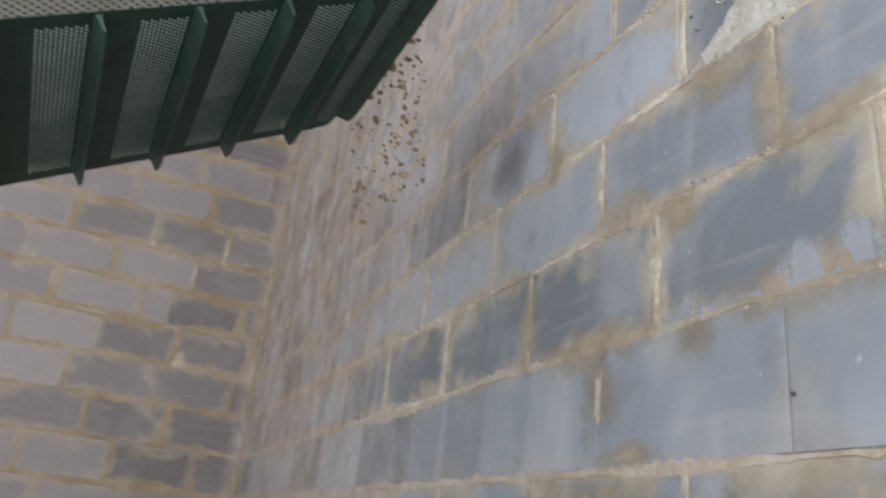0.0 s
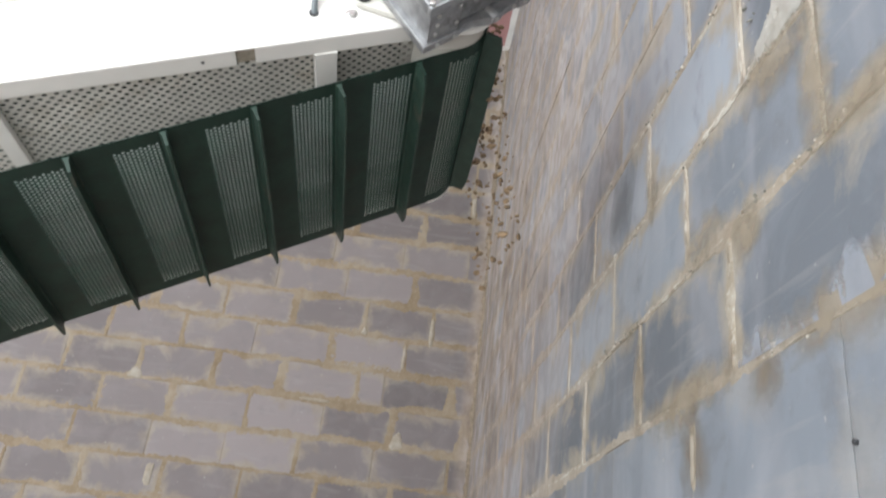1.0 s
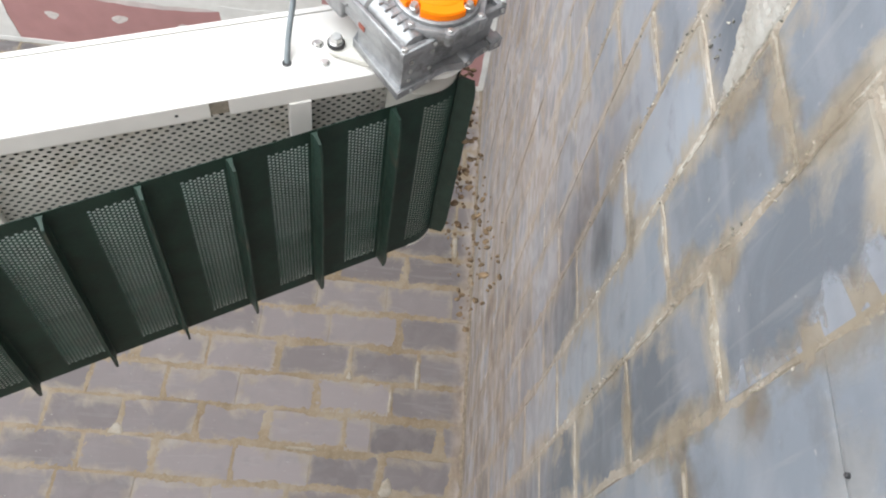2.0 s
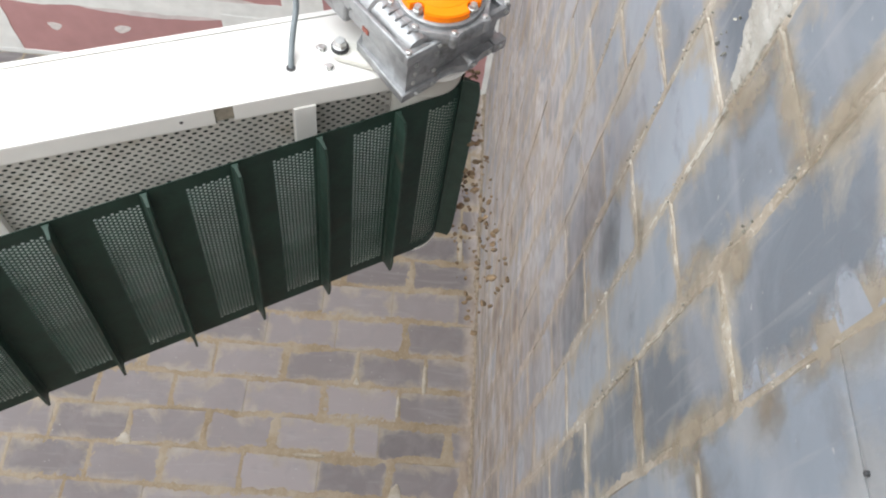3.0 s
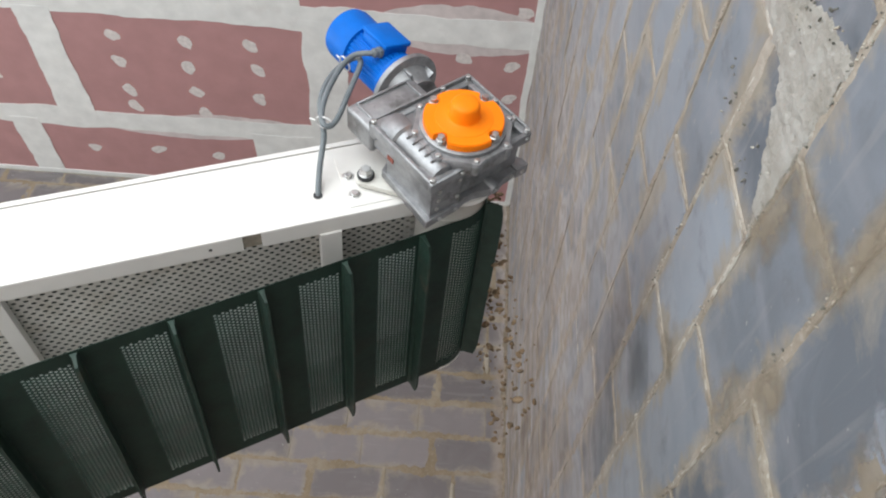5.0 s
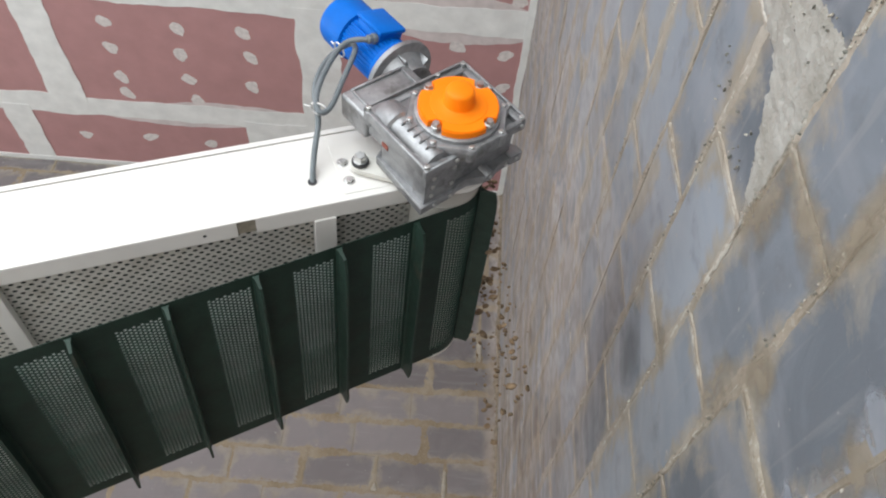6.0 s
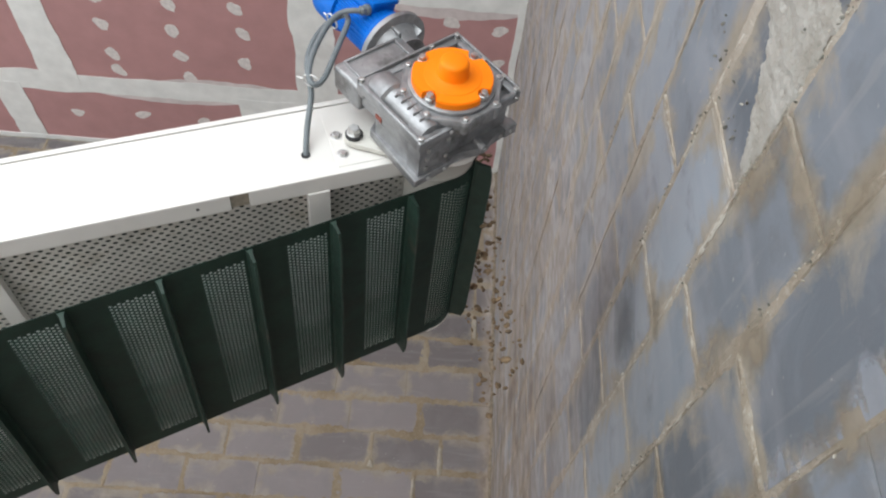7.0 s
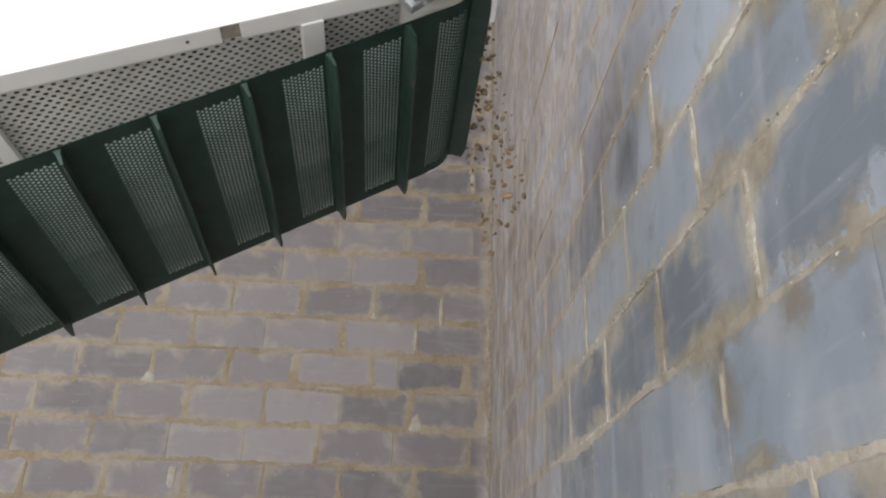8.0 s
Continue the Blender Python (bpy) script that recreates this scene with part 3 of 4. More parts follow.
def conveyor():
    base = empty("belt_conveyor", Matrix.Translation((-2.1, -3.23, 0.0)))
    inv = base.matrix_basis.inverted()

    def put(ob, m=None):
        ob.parent = base
        ob.matrix_parent_inverse = inv
        if m is not None:
            ob.matrix_basis = m
        return ob

    U0, U1, H = -1.9, 0.115, 0.202
    bm = bmesh.new()                                  # near side plate with its turned-in lower lip
    box(bm, (U0, 0, 0), (U1, 0.0035, H - 0.0155), 0.0012)
    box(bm, (U0, 0.0035, 0.0), (-0.337, 0.046, 0.0035), 0.001)
    box(bm, (-0.300, 0.0035, 0.0), (U1, 0.046, 0.0035), 0.001)
    lathe(bm, [(0.006, 0), (0.006, 0.0006)], Matrix.Translation((-0.5, 0.0, 0.1)) @ Matrix.Rotation(radians(90), 4, "X"), 12)
    put(part("side_plate", bm, M_CREAM, label="cream painted steel side plate"), PLATE)
    bm = bmesh.new()
    box(bm, (U0, -0.001, H - 0.013), (U1, 0.0035, H), 0.0012)
    box(bm, (U0, 0.0035, H - 0.004), (U1, 0.70, H), 0.001)
    put(part("top_cover", bm, M_CREAM, label="cream sheet cover along the top edge"), PLATE)
    # far side plate, coloured dark for the shade inside the conveyor
    bm = bmesh.new()
    box(bm, (U0, 0.70, 0.0), (U1 + 0.02, 0.7035, H), 0.001)
    box(bm, (U0, 0.655, 0.0), (U1 + 0.02, 0.70, 0.0035), 0.001)
    put(part("side_plate", bm, M_SHADE_GRIT, label="far side plate, its shade put into a dark colour"), PLATE)
    bm = bmesh.new()                                  # splice plate behind the gap in the lip
    box(bm, (-0.345, 0.006, 0.0045), (-0.292, 0.044, 0.008), 0.001)
    put(part("splice_plate", bm, M_SPLICE, label="stained splice plate in the gap of the lip"), PLATE)
    v, f = perforated_sheet(-1.9, 0.10, 0.010, 0.655, 0.022, 0.0041)
    me = bpy.data.meshes.new("perforated_bed")
    me.from_pydata(v, [], f)
    me.materials.append(M_BED)
    ob = new("perforated_bed", me)
    put(tagged(ob, "perforated cream steel bed under the belt"), PLATE @ Matrix.Translation((0, 0, 0.024)))
    for u, w in ((-0.161, 0.046), (-0.80, 0.030)):
        bm = bmesh.new()
        box(bm, (u - w / 2, 0.044, -0.004), (u + w / 2, 0.655, 0.020), 0.0015)
        put(part("cross_bar", bm, M_CREAM), PLATE)
    make_belt(base).matrix_parent_inverse = inv
    for y0, y1, mat, label in ((-3.47, -3.13, M_LIT_BACK, "added pale backing above the lower run, as if lit"), (-3.128, -2.87, M_DIM_BACK, "added dull grey backing above the lower run, as if in shade")):
        bm = bmesh.new()                              # added backing for the holes, bright near and shaded far by its colours
        rows = []
        for i in range(25):
            s0 = 0.10 + 1.9 * i / 24
            rows.append([bm.verts.new(belt_at(s0, y, lift)) for y, lift in ((y0, -0.030), (y1, -0.030), (y1, -0.032), (y0, -0.032))])
        for a, b in zip(rows, rows[1:]):
            for j in range(4):
                bm.faces.new((a[j], a[(j + 1) % 4], b[(j + 1) % 4], b[j]))
        bm.faces.new(rows[0])
        bm.faces.new(rows[-1][::-1])
        bmesh.ops.recalc_face_normals(bm, faces=bm.faces)
        put(part("hole_backing", bm, mat, label=label))
    me = cleat_mesh()
    for i in range(-1, 12):
        s = CLEAT0 + PITCH * i
        x, z, nrm = belt_point(s, 0.0028)
        ang = math.atan2(nrm.x, -nrm.y)
        m = Matrix.Translation((x, NEAR, z)) @ Matrix.Rotation(-math.atan(droop(s)), 4, "X") @ Matrix.Rotation(-ang, 4, "Y")
        put(new("cleat", me), m)
    bm = bmesh.new()
    axis = Matrix.Translation((DRUM.x, NEAR + 0.01, DRUM.y)) @ Matrix.Rotation(radians(-90 - math.degrees(math.atan(DROOP))), 4, "X")
    lathe(bm, [(RADIUS - 0.004, 0.0), (RADIUS - 0.003, 0.01), (RADIUS - 0.003, 0.57), (RADIUS - 0.004, 0.58)], axis, 40)
    put(part("drum", bm, M_CREAM_DULL, smooth=True))
    bm = bmesh.new()
    lathe(bm, [(RADIUS - 0.006, 0.592), (RADIUS + 0.003, 0.592), (RADIUS + 0.003, 0.600), (RADIUS - 0.006, 0.600)], axis, 40)
    put(part("end_disc", bm, M_CREAM, label="cream end disc of the drum", smooth=True))
    bm = bmesh.new()
    lathe(bm, [(0.02, -0.2), (0.02, 0.66)], axis, 20)
    put(part("drum_shaft", bm, M_RED, label="shaft with red primer"))
    bm = bmesh.new()                                  # bearing housing between plate and gearbox
    hub = Matrix.Translation((-0.447, -3.59, 2.562)) @ Matrix.Rotation(radians(90), 4, "X")
    lathe(bm, [(0.079, 0.0), (0.079, 0.012), (0.07, 0.016), (0.05, 0.02), (0.05, 0.045)], hub, 36)
    put(part("bearing_housing", bm, M_CREAM, label="round cream bearing housing", smooth=True))
    bm = bmesh.new()                                  # plate that carries the bearing, a little proud of the side plate
    box(bm, (-0.115, -0.0014, 0.016), (U1 - 0.002, 0.0, 0.16), 0.0006)
    put(part("bearing_plate", bm, M_CREAM), PLATE)
    for bx, bz in ((-0.679, 2.557), (-0.663, 2.508)):
        bm = bmesh.new()
        hex_bolt(bm, Matrix.Translation((bx, -3.59, bz)) @ Matrix.Rotation(radians(90), 4, "X"), 0.0085, 0.006, 0.0125)
        put(part("bolt", bm, M_STEEL))
    bm = bmesh.new()
    lathe(bm, [(0.0035, 0.0), (0.0035, 0.001)], PLATE @ Matrix.Translation((-0.40, 0.022, 0.0)) @ Matrix.Rotation(radians(180), 4, "X"), 12)
    put(part("rivet", bm, M_DARK))
    for y in (-3.565, -2.915):                        # legs at the lower end, plumb, down to the floor
        bm = bmesh.new()
        top = SEAT @ Vector((-2.1, y, 2.03))
        box(bm, (top.x - 0.03, top.y - 0.02, 0.0), (top.x + 0.03, top.y + 0.02, top.z), 0.003)
        box(bm, (top.x - 0.1, top.y - 0.06, 0.0), (top.x + 0.1, top.y + 0.06, 0.01), 0.002)
        put(part("leg", bm, M_CREAM), SEAT.inverted())
    return tagged(base, "inclined conveyor with cream side plates and a cleated green belt", "conveyor")


put_down(conveyor())

# ---- the gear motor that drives the drum ----
TURN = radians(36.5)
GEAR = Matrix(((math.cos(TURN), -math.sin(TURN), 0, -0.453), (0, 0, -1, -3.59), (math.sin(TURN), math.cos(TURN), 0, 2.557), (0, 0, 0, 1)))
ALONG = Matrix.Rotation(radians(-90), 4, "X")         # turns a lathe's axis along local y


MOTOR_AT = Matrix.Translation((0.034, 0, 0.070))     # the motor's axis


def gear_motor():
    g = empty("gear_motor", GEAR)

    def add(name, bm, mat, label="", smooth=False, parent=g):
        return part(name, bm, mat, parent, label, smooth)

    bm = bmesh.new()                                  # case: full depth at the worm's end, stepped in under the rim at the other
    box(bm, (-0.131, -0.064, 0.078), (0.106, 0.116, 0.124), 0.004, segs=2)
    box(bm, (-0.129, -0.070, 0.118), (-0.030, 0.113, 0.1360), 0.004, segs=2)
    box(bm, (-0.040, -0.070, 0.116), (0.102, 0.0, 0.1290), 0.004, segs=2)
    prism(bm, [(-0.133, -0.0765), (-0.058, -0.0765), (-0.046, -0.066), (-0.046, -0.04), (-0.133, -0.04)], 0.040, 0.120, Matrix())
    prism(bm, [(0.030, -0.0725), (0.066, -0.0725), (0.074, -0.062), (0.022, -0.062)], 0.090, 0.122, Matrix())
    prism(bm, [(-0.126, -0.064), (0.102, -0.064), (0.102, 0.108), (-0.045, 0.108), (-0.132, 0.066)], 0.040, 0.082, Matrix())
    add("housing", bm, M_ALU, "cast aluminium gear case", True)
    bm = bmesh.new()                                  # rear flange, scalloped along its lower edge
    rear = [(-0.146, -0.084), (-0.06, -0.082), (-0.045, -0.074), (-0.02, -0.074), (-0.002, -0.080), (0.012, -0.090), (0.042, -0.090), (0.056, -0.080), (0.09, -0.080), (0.124, -0.082), (0.124, 0.125), (-0.05, 0.125), (-0.137, 0.078)]
    prism(bm, rear, 0.024, 0.045, Matrix())
    bmesh.ops.bevel(bm, geom=list(bm.edges), offset=0.002, segments=1, affect="EDGES")
    lathe(bm, [(0.0115, 0.0), (0.0115, 0.030), (0.0105, 0.0315)], Matrix.Translation((0.027, -0.062, 0.040)) @ Matrix.Rotation(radians(90), 4, "X"), 18)
    box(bm, (0.092, -0.0835, 0.0235), (0.1245, -0.060, 0.0505), 0.002)
    add("rear_flange", bm, M_ALU, "", True)
    bm = bmesh.new()                                  # front rim with lugs, deepest at its far corner
    w, n0, n1 = 0.011, 0.116, 0.149
    box(bm, (-0.137, -0.079, n0), (0.118, -0.079 + w, n1 - 0.008), 0.0025)
    box(bm, (-0.137, 0.103, n0 - 0.01), (0.120, 0.125, n1 - 0.010), 0.003)
    box(bm, (-0.137, 0.119, n1 - 0.011), (0.120, 0.125, n1 - 0.002), 0.002)
    box(bm, (-0.137, -0.082 + w, n0), (-0.137 + w, 0.111, n1 - 0.006), 0.003)
    box(bm, (0.100, -0.082 + w, n0), (0.120, 0.103, n1 - 0.009), 0.003)
    box(bm, (0.114, -0.082 + w, n1 - 0.010), (0.120, 0.119, n1 - 0.002), 0.002)
    for a, b_, sa, sb, q, d in ((-0.137, -0.082, 1, 1, 0.06, 0.008), (0.120, -0.082, -1, 1, 0.045, 0.022), (-0.137, 0.125, 1, -1, 0.045, 0.004), (0.120, 0.125, -1, -1, 0.052, 0.034)):
        prism(bm, [(a + sa * 0.008, b_ + sb * 0.008), (a + sa * q, b_ + sb * 0.008), (a + sa * 0.008, b_ + sb * q)][:: (1 if sa * sb > 0 else -1)], n0 - 0.006, n1 - d, Matrix())
    add("front_rim", bm, M_ALU, "", True)
    for a, b_ in ((-0.129, -0.071), (0.111, -0.071), (0.112, 0.117), (-0.129, 0.117), (0.045, 0.118), (0.113, 0.03), (0.113, -0.03), (-0.05, -0.072)):
        bm = bmesh.new()
        lathe(bm, [(0.0055, 0.138), (0.0055, 0.148), (0.0035, 0.1485), (0.003, 0.1465)], Matrix.Translation((a, b_, 0)), 12)
        add("socket_screw", bm, M_STEEL)
    for a, b_, n in ((-0.116, -0.0760, 0.060), (-0.114, -0.0760, 0.084), (-0.113, -0.0760, 0.108), (-0.066, -0.0760, 0.066), (-0.064, -0.0760, 0.112), (-0.062, -0.0785, 0.132), (-0.112, -0.0835, 0.034),
                     (-0.070, -0.0820, 0.034), (0.027, -0.0930, 0.040), (0.082, -0.0795, 0.034), (0.108, -0.0830, 0.038), (0.050, -0.0720, 0.106), (0.062, -0.0785, 0.130), (0.106, -0.0785, 0.130)):   # screws on the lower side
        bm = bmesh.new()
        lathe(bm, [(0.0046, -0.001), (0.0046, 0.003), (0.003, 0.0032), (0.0025, 0.001)], Matrix.Translation((a, b_, n)) @ Matrix.Rotation(radians(90), 4, "X"), 10)
        add("socket_screw", bm, M_STEEL)
    bm = bmesh.new()                                  # bulge over the worm, with short ribs
    lathe(bm, [(0.012, -0.066), (0.026, -0.062), (0.028, -0.055), (0.028, 0.052), (0.034, 0.058), (0.034, 0.098), (0.028, 0.106), (0.01, 0.107)], Matrix.Translation((-0.098, 0, 0.128)) @ ALONG, 28)
    add("worm_bulge", bm, M_ALU, "", True)
    for i in range(5):
        bm = bmesh.new()
        box(bm, (-0.110, -0.042 + 0.019 * i, 0.148), (-0.082, -0.0375 + 0.019 * i, 0.1600), 0.0015)
        add("rib", bm, M_ALU)
    bm = bmesh.new()                                  # eight-sided cover under the cap
    octo = [(0.104 * math.cos(radians(22.5 + 45 * i)) * 1.02, 0.104 * math.sin(radians(22.5 + 45 * i))) for i in range(8)]
    prism(bm, octo, 0.124, 0.158, Matrix())
    lathe(bm, [(0.086, 0.157), (0.086, 0.166), (0.082, 0.168)], Matrix(), 40)
    bmesh.ops.bevel(bm, geom=[e for e in bm.edges if e.calc_length() > 0.03], offset=0.002, segments=1, affect="EDGES")
    for i in range(8):
        t = radians(22.5 + 45 * i)
        lathe(bm, [(0.0105, 0.130), (0.0105, 0.1575), (0.0095, 0.159)], Matrix.Translation((0.0985 * math.cos(t), 0.0965 * math.sin(t), 0)), 16)
    cover = add("cover", bm, M_ALU, "eight-sided cast cover with screws", True)
    for i in range(8):
        bm = bmesh.new()
        t = radians(22.5 + 45 * i)
        lathe(bm, [(0.0058, 0.157), (0.0058, 0.163), (0.004, 0.1635)], Matrix.Translation((0.098 * math.cos(t), 0.096 * math.sin(t), 0)), 6)
        part("screw", bm, M_STEEL, cover)
    bm = bmesh.new()                                  # cap, cut out round its four bolts
    rim = []
    for i in range(120):
        t = 2 * math.pi * i / 120
        r = 0.0795
        for j in range(4):
            d = t - radians(15 + 90 * j)
            d = math.atan2(math.sin(d), math.cos(d))
            room = 0.0118 ** 2 - (0.0735 * math.sin(d)) ** 2
            if abs(d) < 0.3 and room > 0:
                r = min(r, 0.0735 * math.cos(d) - math.sqrt(room))
        rim.append((r * math.cos(t), r * math.sin(t)))
    prism(bm, rim, 0.168, 0.1815, Matrix())
    prism(bm, [(x * 0.975, y * 0.975) for x, y in rim], 0.1812, 0.1835, Matrix())
    lathe(bm, [(0.058, 0.1825), (0.056, 0.1845), (0.036, 0.186), (0.0315, 0.188), (0.0300, 0.192), (0.0285, 0.214), (0.0265, 0.2190), (0.022, 0.2215), (0.006, 0.222)], Matrix(), 48)
    cap = add("shaft_cap", bm, M_ORANGE, "bright orange plastic cap with a round knob", True)
    for i in range(4):
        bm = bmesh.new()
        t = radians(15 + 90 * i)
        at = Matrix.Translation((0.0735 * math.cos(t), 0.0735 * math.sin(t), 0.168))
        lathe(bm, [(0.0068, -0.002), (0.0068, 0.010)], at, 14)
        hex_bolt(bm, at @ Matrix.Translation((0, 0, 0.009)), 0.0075, 0.009, 0.0095)
        part("hex_bolt", bm, M_STEEL, cap)
    bm = bmesh.new()                                  # input case behind the motor flange
    box(bm, (-0.138, 0.116, 0.060), (0.030, 0.205, 0.122), 0.008, segs=3)
    box(bm, (-0.118, 0.128, 0.120), (0.012, 0.134, 0.127), 0.0015)
    box(bm, (-0.118, 0.192, 0.120), (0.012, 0.198, 0.127), 0.0015)
    box(bm, (-0.118, 0.134, 0.120), (-0.112, 0.192, 0.127), 0.0015)
    box(bm, (0.006, 0.134, 0.120), (0.012, 0.192, 0.127), 0.0015)
    add("input_case", bm, M_ALU, "", True)
    bm = bmesh.new()
    lathe(bm, [(0.050, 0.180), (0.050, 0.195), (0.056, 0.210), (0.064, 0.225)], MOTOR_AT @ ALONG, 40)
    for i in range(6):
        t = radians(60 * i + 20)
        rot = MOTOR_AT @ Matrix.Rotation(t, 4, "Y")
        box(bm, (0.045, 0.195, -0.003), (0.066, 0.226, 0.003), 0.001, rot)
    lathe(bm, [(0.080, 0.222), (0.083, 0.224), (0.083, 0.235), (0.080, 0.238)], MOTOR_AT @ ALONG, 40)
    add("motor_flange", bm, M_ALU, "cast flange with webs", True)
    bm = bmesh.new()
    axis = MOTOR_AT @ ALONG
    fins = []
    for i in range(34):
        t = 2 * math.pi * i / 34
        for dt, r in ((-0.060, 0.0535), (-0.028, 0.0565), (0.028, 0.0565), (0.060, 0.0535)):
            fins.append((r * math.cos(t + dt), r * math.sin(t + dt)))
    prism(bm, fins, 0.258, 0.400, axis)
    lathe(bm, [(0.062, 0.236), (0.062, 0.262), (0.055, 0.266)], axis, 40)
    motor = add("motor", bm, M_BLUE, "finned blue electric motor", True)
    bm = bmesh.new()
    lathe(bm, [(0.058, 0.378), (0.0625, 0.380), (0.0630, 0.443), (0.060, 0.454), (0.050, 0.460), (0.02, 0.461)], axis, 44)
    part("fan_cover", bm, M_BLUE, motor, "", True)
    bm = bmesh.new()
    tilt = MOTOR_AT @ Matrix.Rotation(radians(-75), 4, "Y")
    box(bm, (0.040, 0.285, -0.034), (0.066, 0.366, 0.034), 0.006, tilt, 3)
    box(bm, (0.064, 0.281, -0.037), (0.076, 0.370, 0.037), 0.005, tilt)
    part("terminal_box", bm, M_BLUE, motor, "blue terminal box with lid", True)
    bm = bmesh.new()
    gl = tilt @ Matrix.Translation((0.053, 0.296, 0.034))
    lathe(bm, [(0.012, 0.0), (0.012, 0.008), (0.010, 0.009), (0.010, 0.02), (0.007, 0.024)], gl, 8)
    part("cable_gland", bm, M_CABLE, motor, "grey nylon cable gland")
    bm = bmesh.new()                                  # torque arm and its rubber bush
    p1, p2 = Vector((-0.160, 0.101)), Vector((-0.085, 0.014))
    d = (p2 - p1).normalized()
    q = Vector((-d.y, d.x))
    pts = []
    for i in range(9):
        t = math.pi * i / 8
        pts.append(p1 + q * 0.021 * math.cos(t) - d * 0.021 * math.sin(t))
    for i in range(9):
        t = math.pi * i / 8
        pts.append(p2 - q * 0.030 * math.cos(t) + d * 0.030 * math.sin(t))
    prism(bm, [tuple(p) for p in pts], 0.006, 0.018, Matrix())
    bmesh.ops.bevel(bm, geom=list(bm.edges), offset=0.0015, segments=1, affect="EDGES")
    bmesh.ops.recalc_face_normals(bm, faces=bm.faces)
    arm = add("torque_arm", bm, M_CREAM_DULL, "cream painted torque arm", True)
    bm = bmesh.new()
    lathe(bm, [(0.0165, 0.018), (0.0180, 0.020), (0.0180, 0.026), (0.0165, 0.028)], Matrix.Translation((p1.x, p1.y, 0)), 24)
    part("rubber_bush", bm, M_DARK, arm, "dark grimy bush", True)
    bm = bmesh.new()
    hex_bolt(bm, Matrix.Translation((p1.x, p1.y, 0.028)), 0.0125, 0.013, 0.0150)
    part("bolt", bm, M_STEEL, arm)
    bm = bmesh.new()
    box(bm, (-0.1330, 0.047, 0.086), (-0.1305, 0.066, 0.097), 0.0005)
    add("primer_mark", bm, M_RED, "smear of red primer on the case")
    return tagged(g, "cast aluminium gearbox with orange cap and blue motor", "gear motor")


put_down(gear_motor())


def power_cable():
    """A slack cable out of the plate, doubled into a loop and tied, up to the motor's gland."""
    start = Vector((-0.738, -3.590, 2.502))
    gland = GEAR @ MOTOR_AT @ Matrix.Rotation(radians(-75), 4, "Y") @ Vector((0.053, 0.296, 0.056))
    c = empty("power_cable", Matrix.Translation(start))
    inv = c.matrix_basis.inverted()
    pts = [start + Vector((0, 0.01, -0.004)), start, (-0.738, -3.612, 2.535), (-0.733, -3.64, 2.580), (-0.726, -3.665, 2.610), (-0.744, -3.685, 2.660), (-0.736, -3.69, 2.725), (-0.710, -3.69, 2.785),
           (-0.668, -3.70, 2.815), (-0.655, -3.705, 2.79), (-0.671, -3.70, 2.735), (-0.689, -3.695, 2.672), (-0.702, -3.69, 2.615), (-0.722, -3.695, 2.588), (-0.736, -3.70, 2.61), (-0.732, -3.705, 2.665),
           (-0.712, -3.71, 2.735), (-0.682, -3.715, 2.80), gland + Vector((-0.02, 0.0, 0.0)), gland]
    tube("sheath", pts, 0.0062, M_CABLE, c).matrix_parent_inverse = inv
    bm = bmesh.new()
    lathe(bm, [(0.0095, 0.0), (0.0095, 0.002)], PLATE @ Matrix.Translation((PLATE.inverted() @ start).xz.to_3d().xzy) @ Matrix.Rotation(radians(90), 4, "X"), 20)
    part("grommet", bm, M_DARK, c).matrix_parent_inverse = inv
    for p, turn in (((-0.728, -3.69, 2.612), 20), ((-0.694, -3.70, 2.785), 55)):
        bm = bmesh.new()
        m = Matrix.Translation(p) @ Matrix.Rotation(radians(turn), 4, "Y")
        lathe(bm, [(0.0185, -0.002), (0.0195, -0.002), (0.0195, 0.002), (0.0185, 0.002)], m @ Matrix.Diagonal((1, 0.8, 1, 1)), 20, caps=False)
        box(bm, (-0.032, -0.001, -0.0015), (-0.016, 0.001, 0.0015), 0, m)
        part("cable_tie", bm, M_TIE, c).matrix_parent_inverse = inv
    return tagged(c, "slack grey cable looped and tied with white ties", "cable")


put_down(power_cable())

# ---- blocks and joints of the two walls ----
HALF_JOINT = 0.006


def block_mesh(length, height, seed, gap0=HALF_JOINT, gap1=HALF_JOINT, rise=HALF_JOINT):
    """A block's face with chipped, uneven edges; local x along the wall, -y out of it, z up."""
    bm = bmesh.new()
    L, Hh = length / 2, height / 2 - rise
    lo, hi = -L + gap0, L - gap1
    nx = 6
    outline = []
    for i in range(nx):
        outline.append((lo + (hi - lo) * i / nx, -Hh))
    outline += [(hi, -Hh), (hi, 0.0)]
    for i in range(nx):
        outline.append((hi - (hi - lo) * i / nx, Hh))
    outline += [(lo, Hh), (lo, 0.0)]
    rings = []
    snug = gap0 < HALF_JOINT and gap1 < HALF_JOINT
    for inset, depth, w in ((0.0, 0.03, 0.0), (0.0, 0.0006 if snug else 0.0022, 0.0006 if snug else 0.0026), (0.007, 0.0, 0.0035)):
        ring = []
        for k, (x, z) in enumerate(outline):
            sx, sz = (1 - inset / L), (1 - inset / Hh)
            ring.append(bm.verts.new((x * sx + w * wob(x * 17, z * 17, seed), depth, z * sz + w * wob(x * 17, z * 17, seed + 9))))
        rings.append(ring)
    n = len(outline)
    for a, b in zip(rings, rings[1:]):
        for i in range(n):
            bm.faces.new((a[i], a[(i + 1) % n], b[(i + 1) % n], b[i]))
    bm.faces.new(rings[-1])
    me = bpy.data.meshes.new("block")
    bm.to_mesh(me)
    bm.free()
    me.materials.append(M_BLOCK)
    return me


MESHES = {}


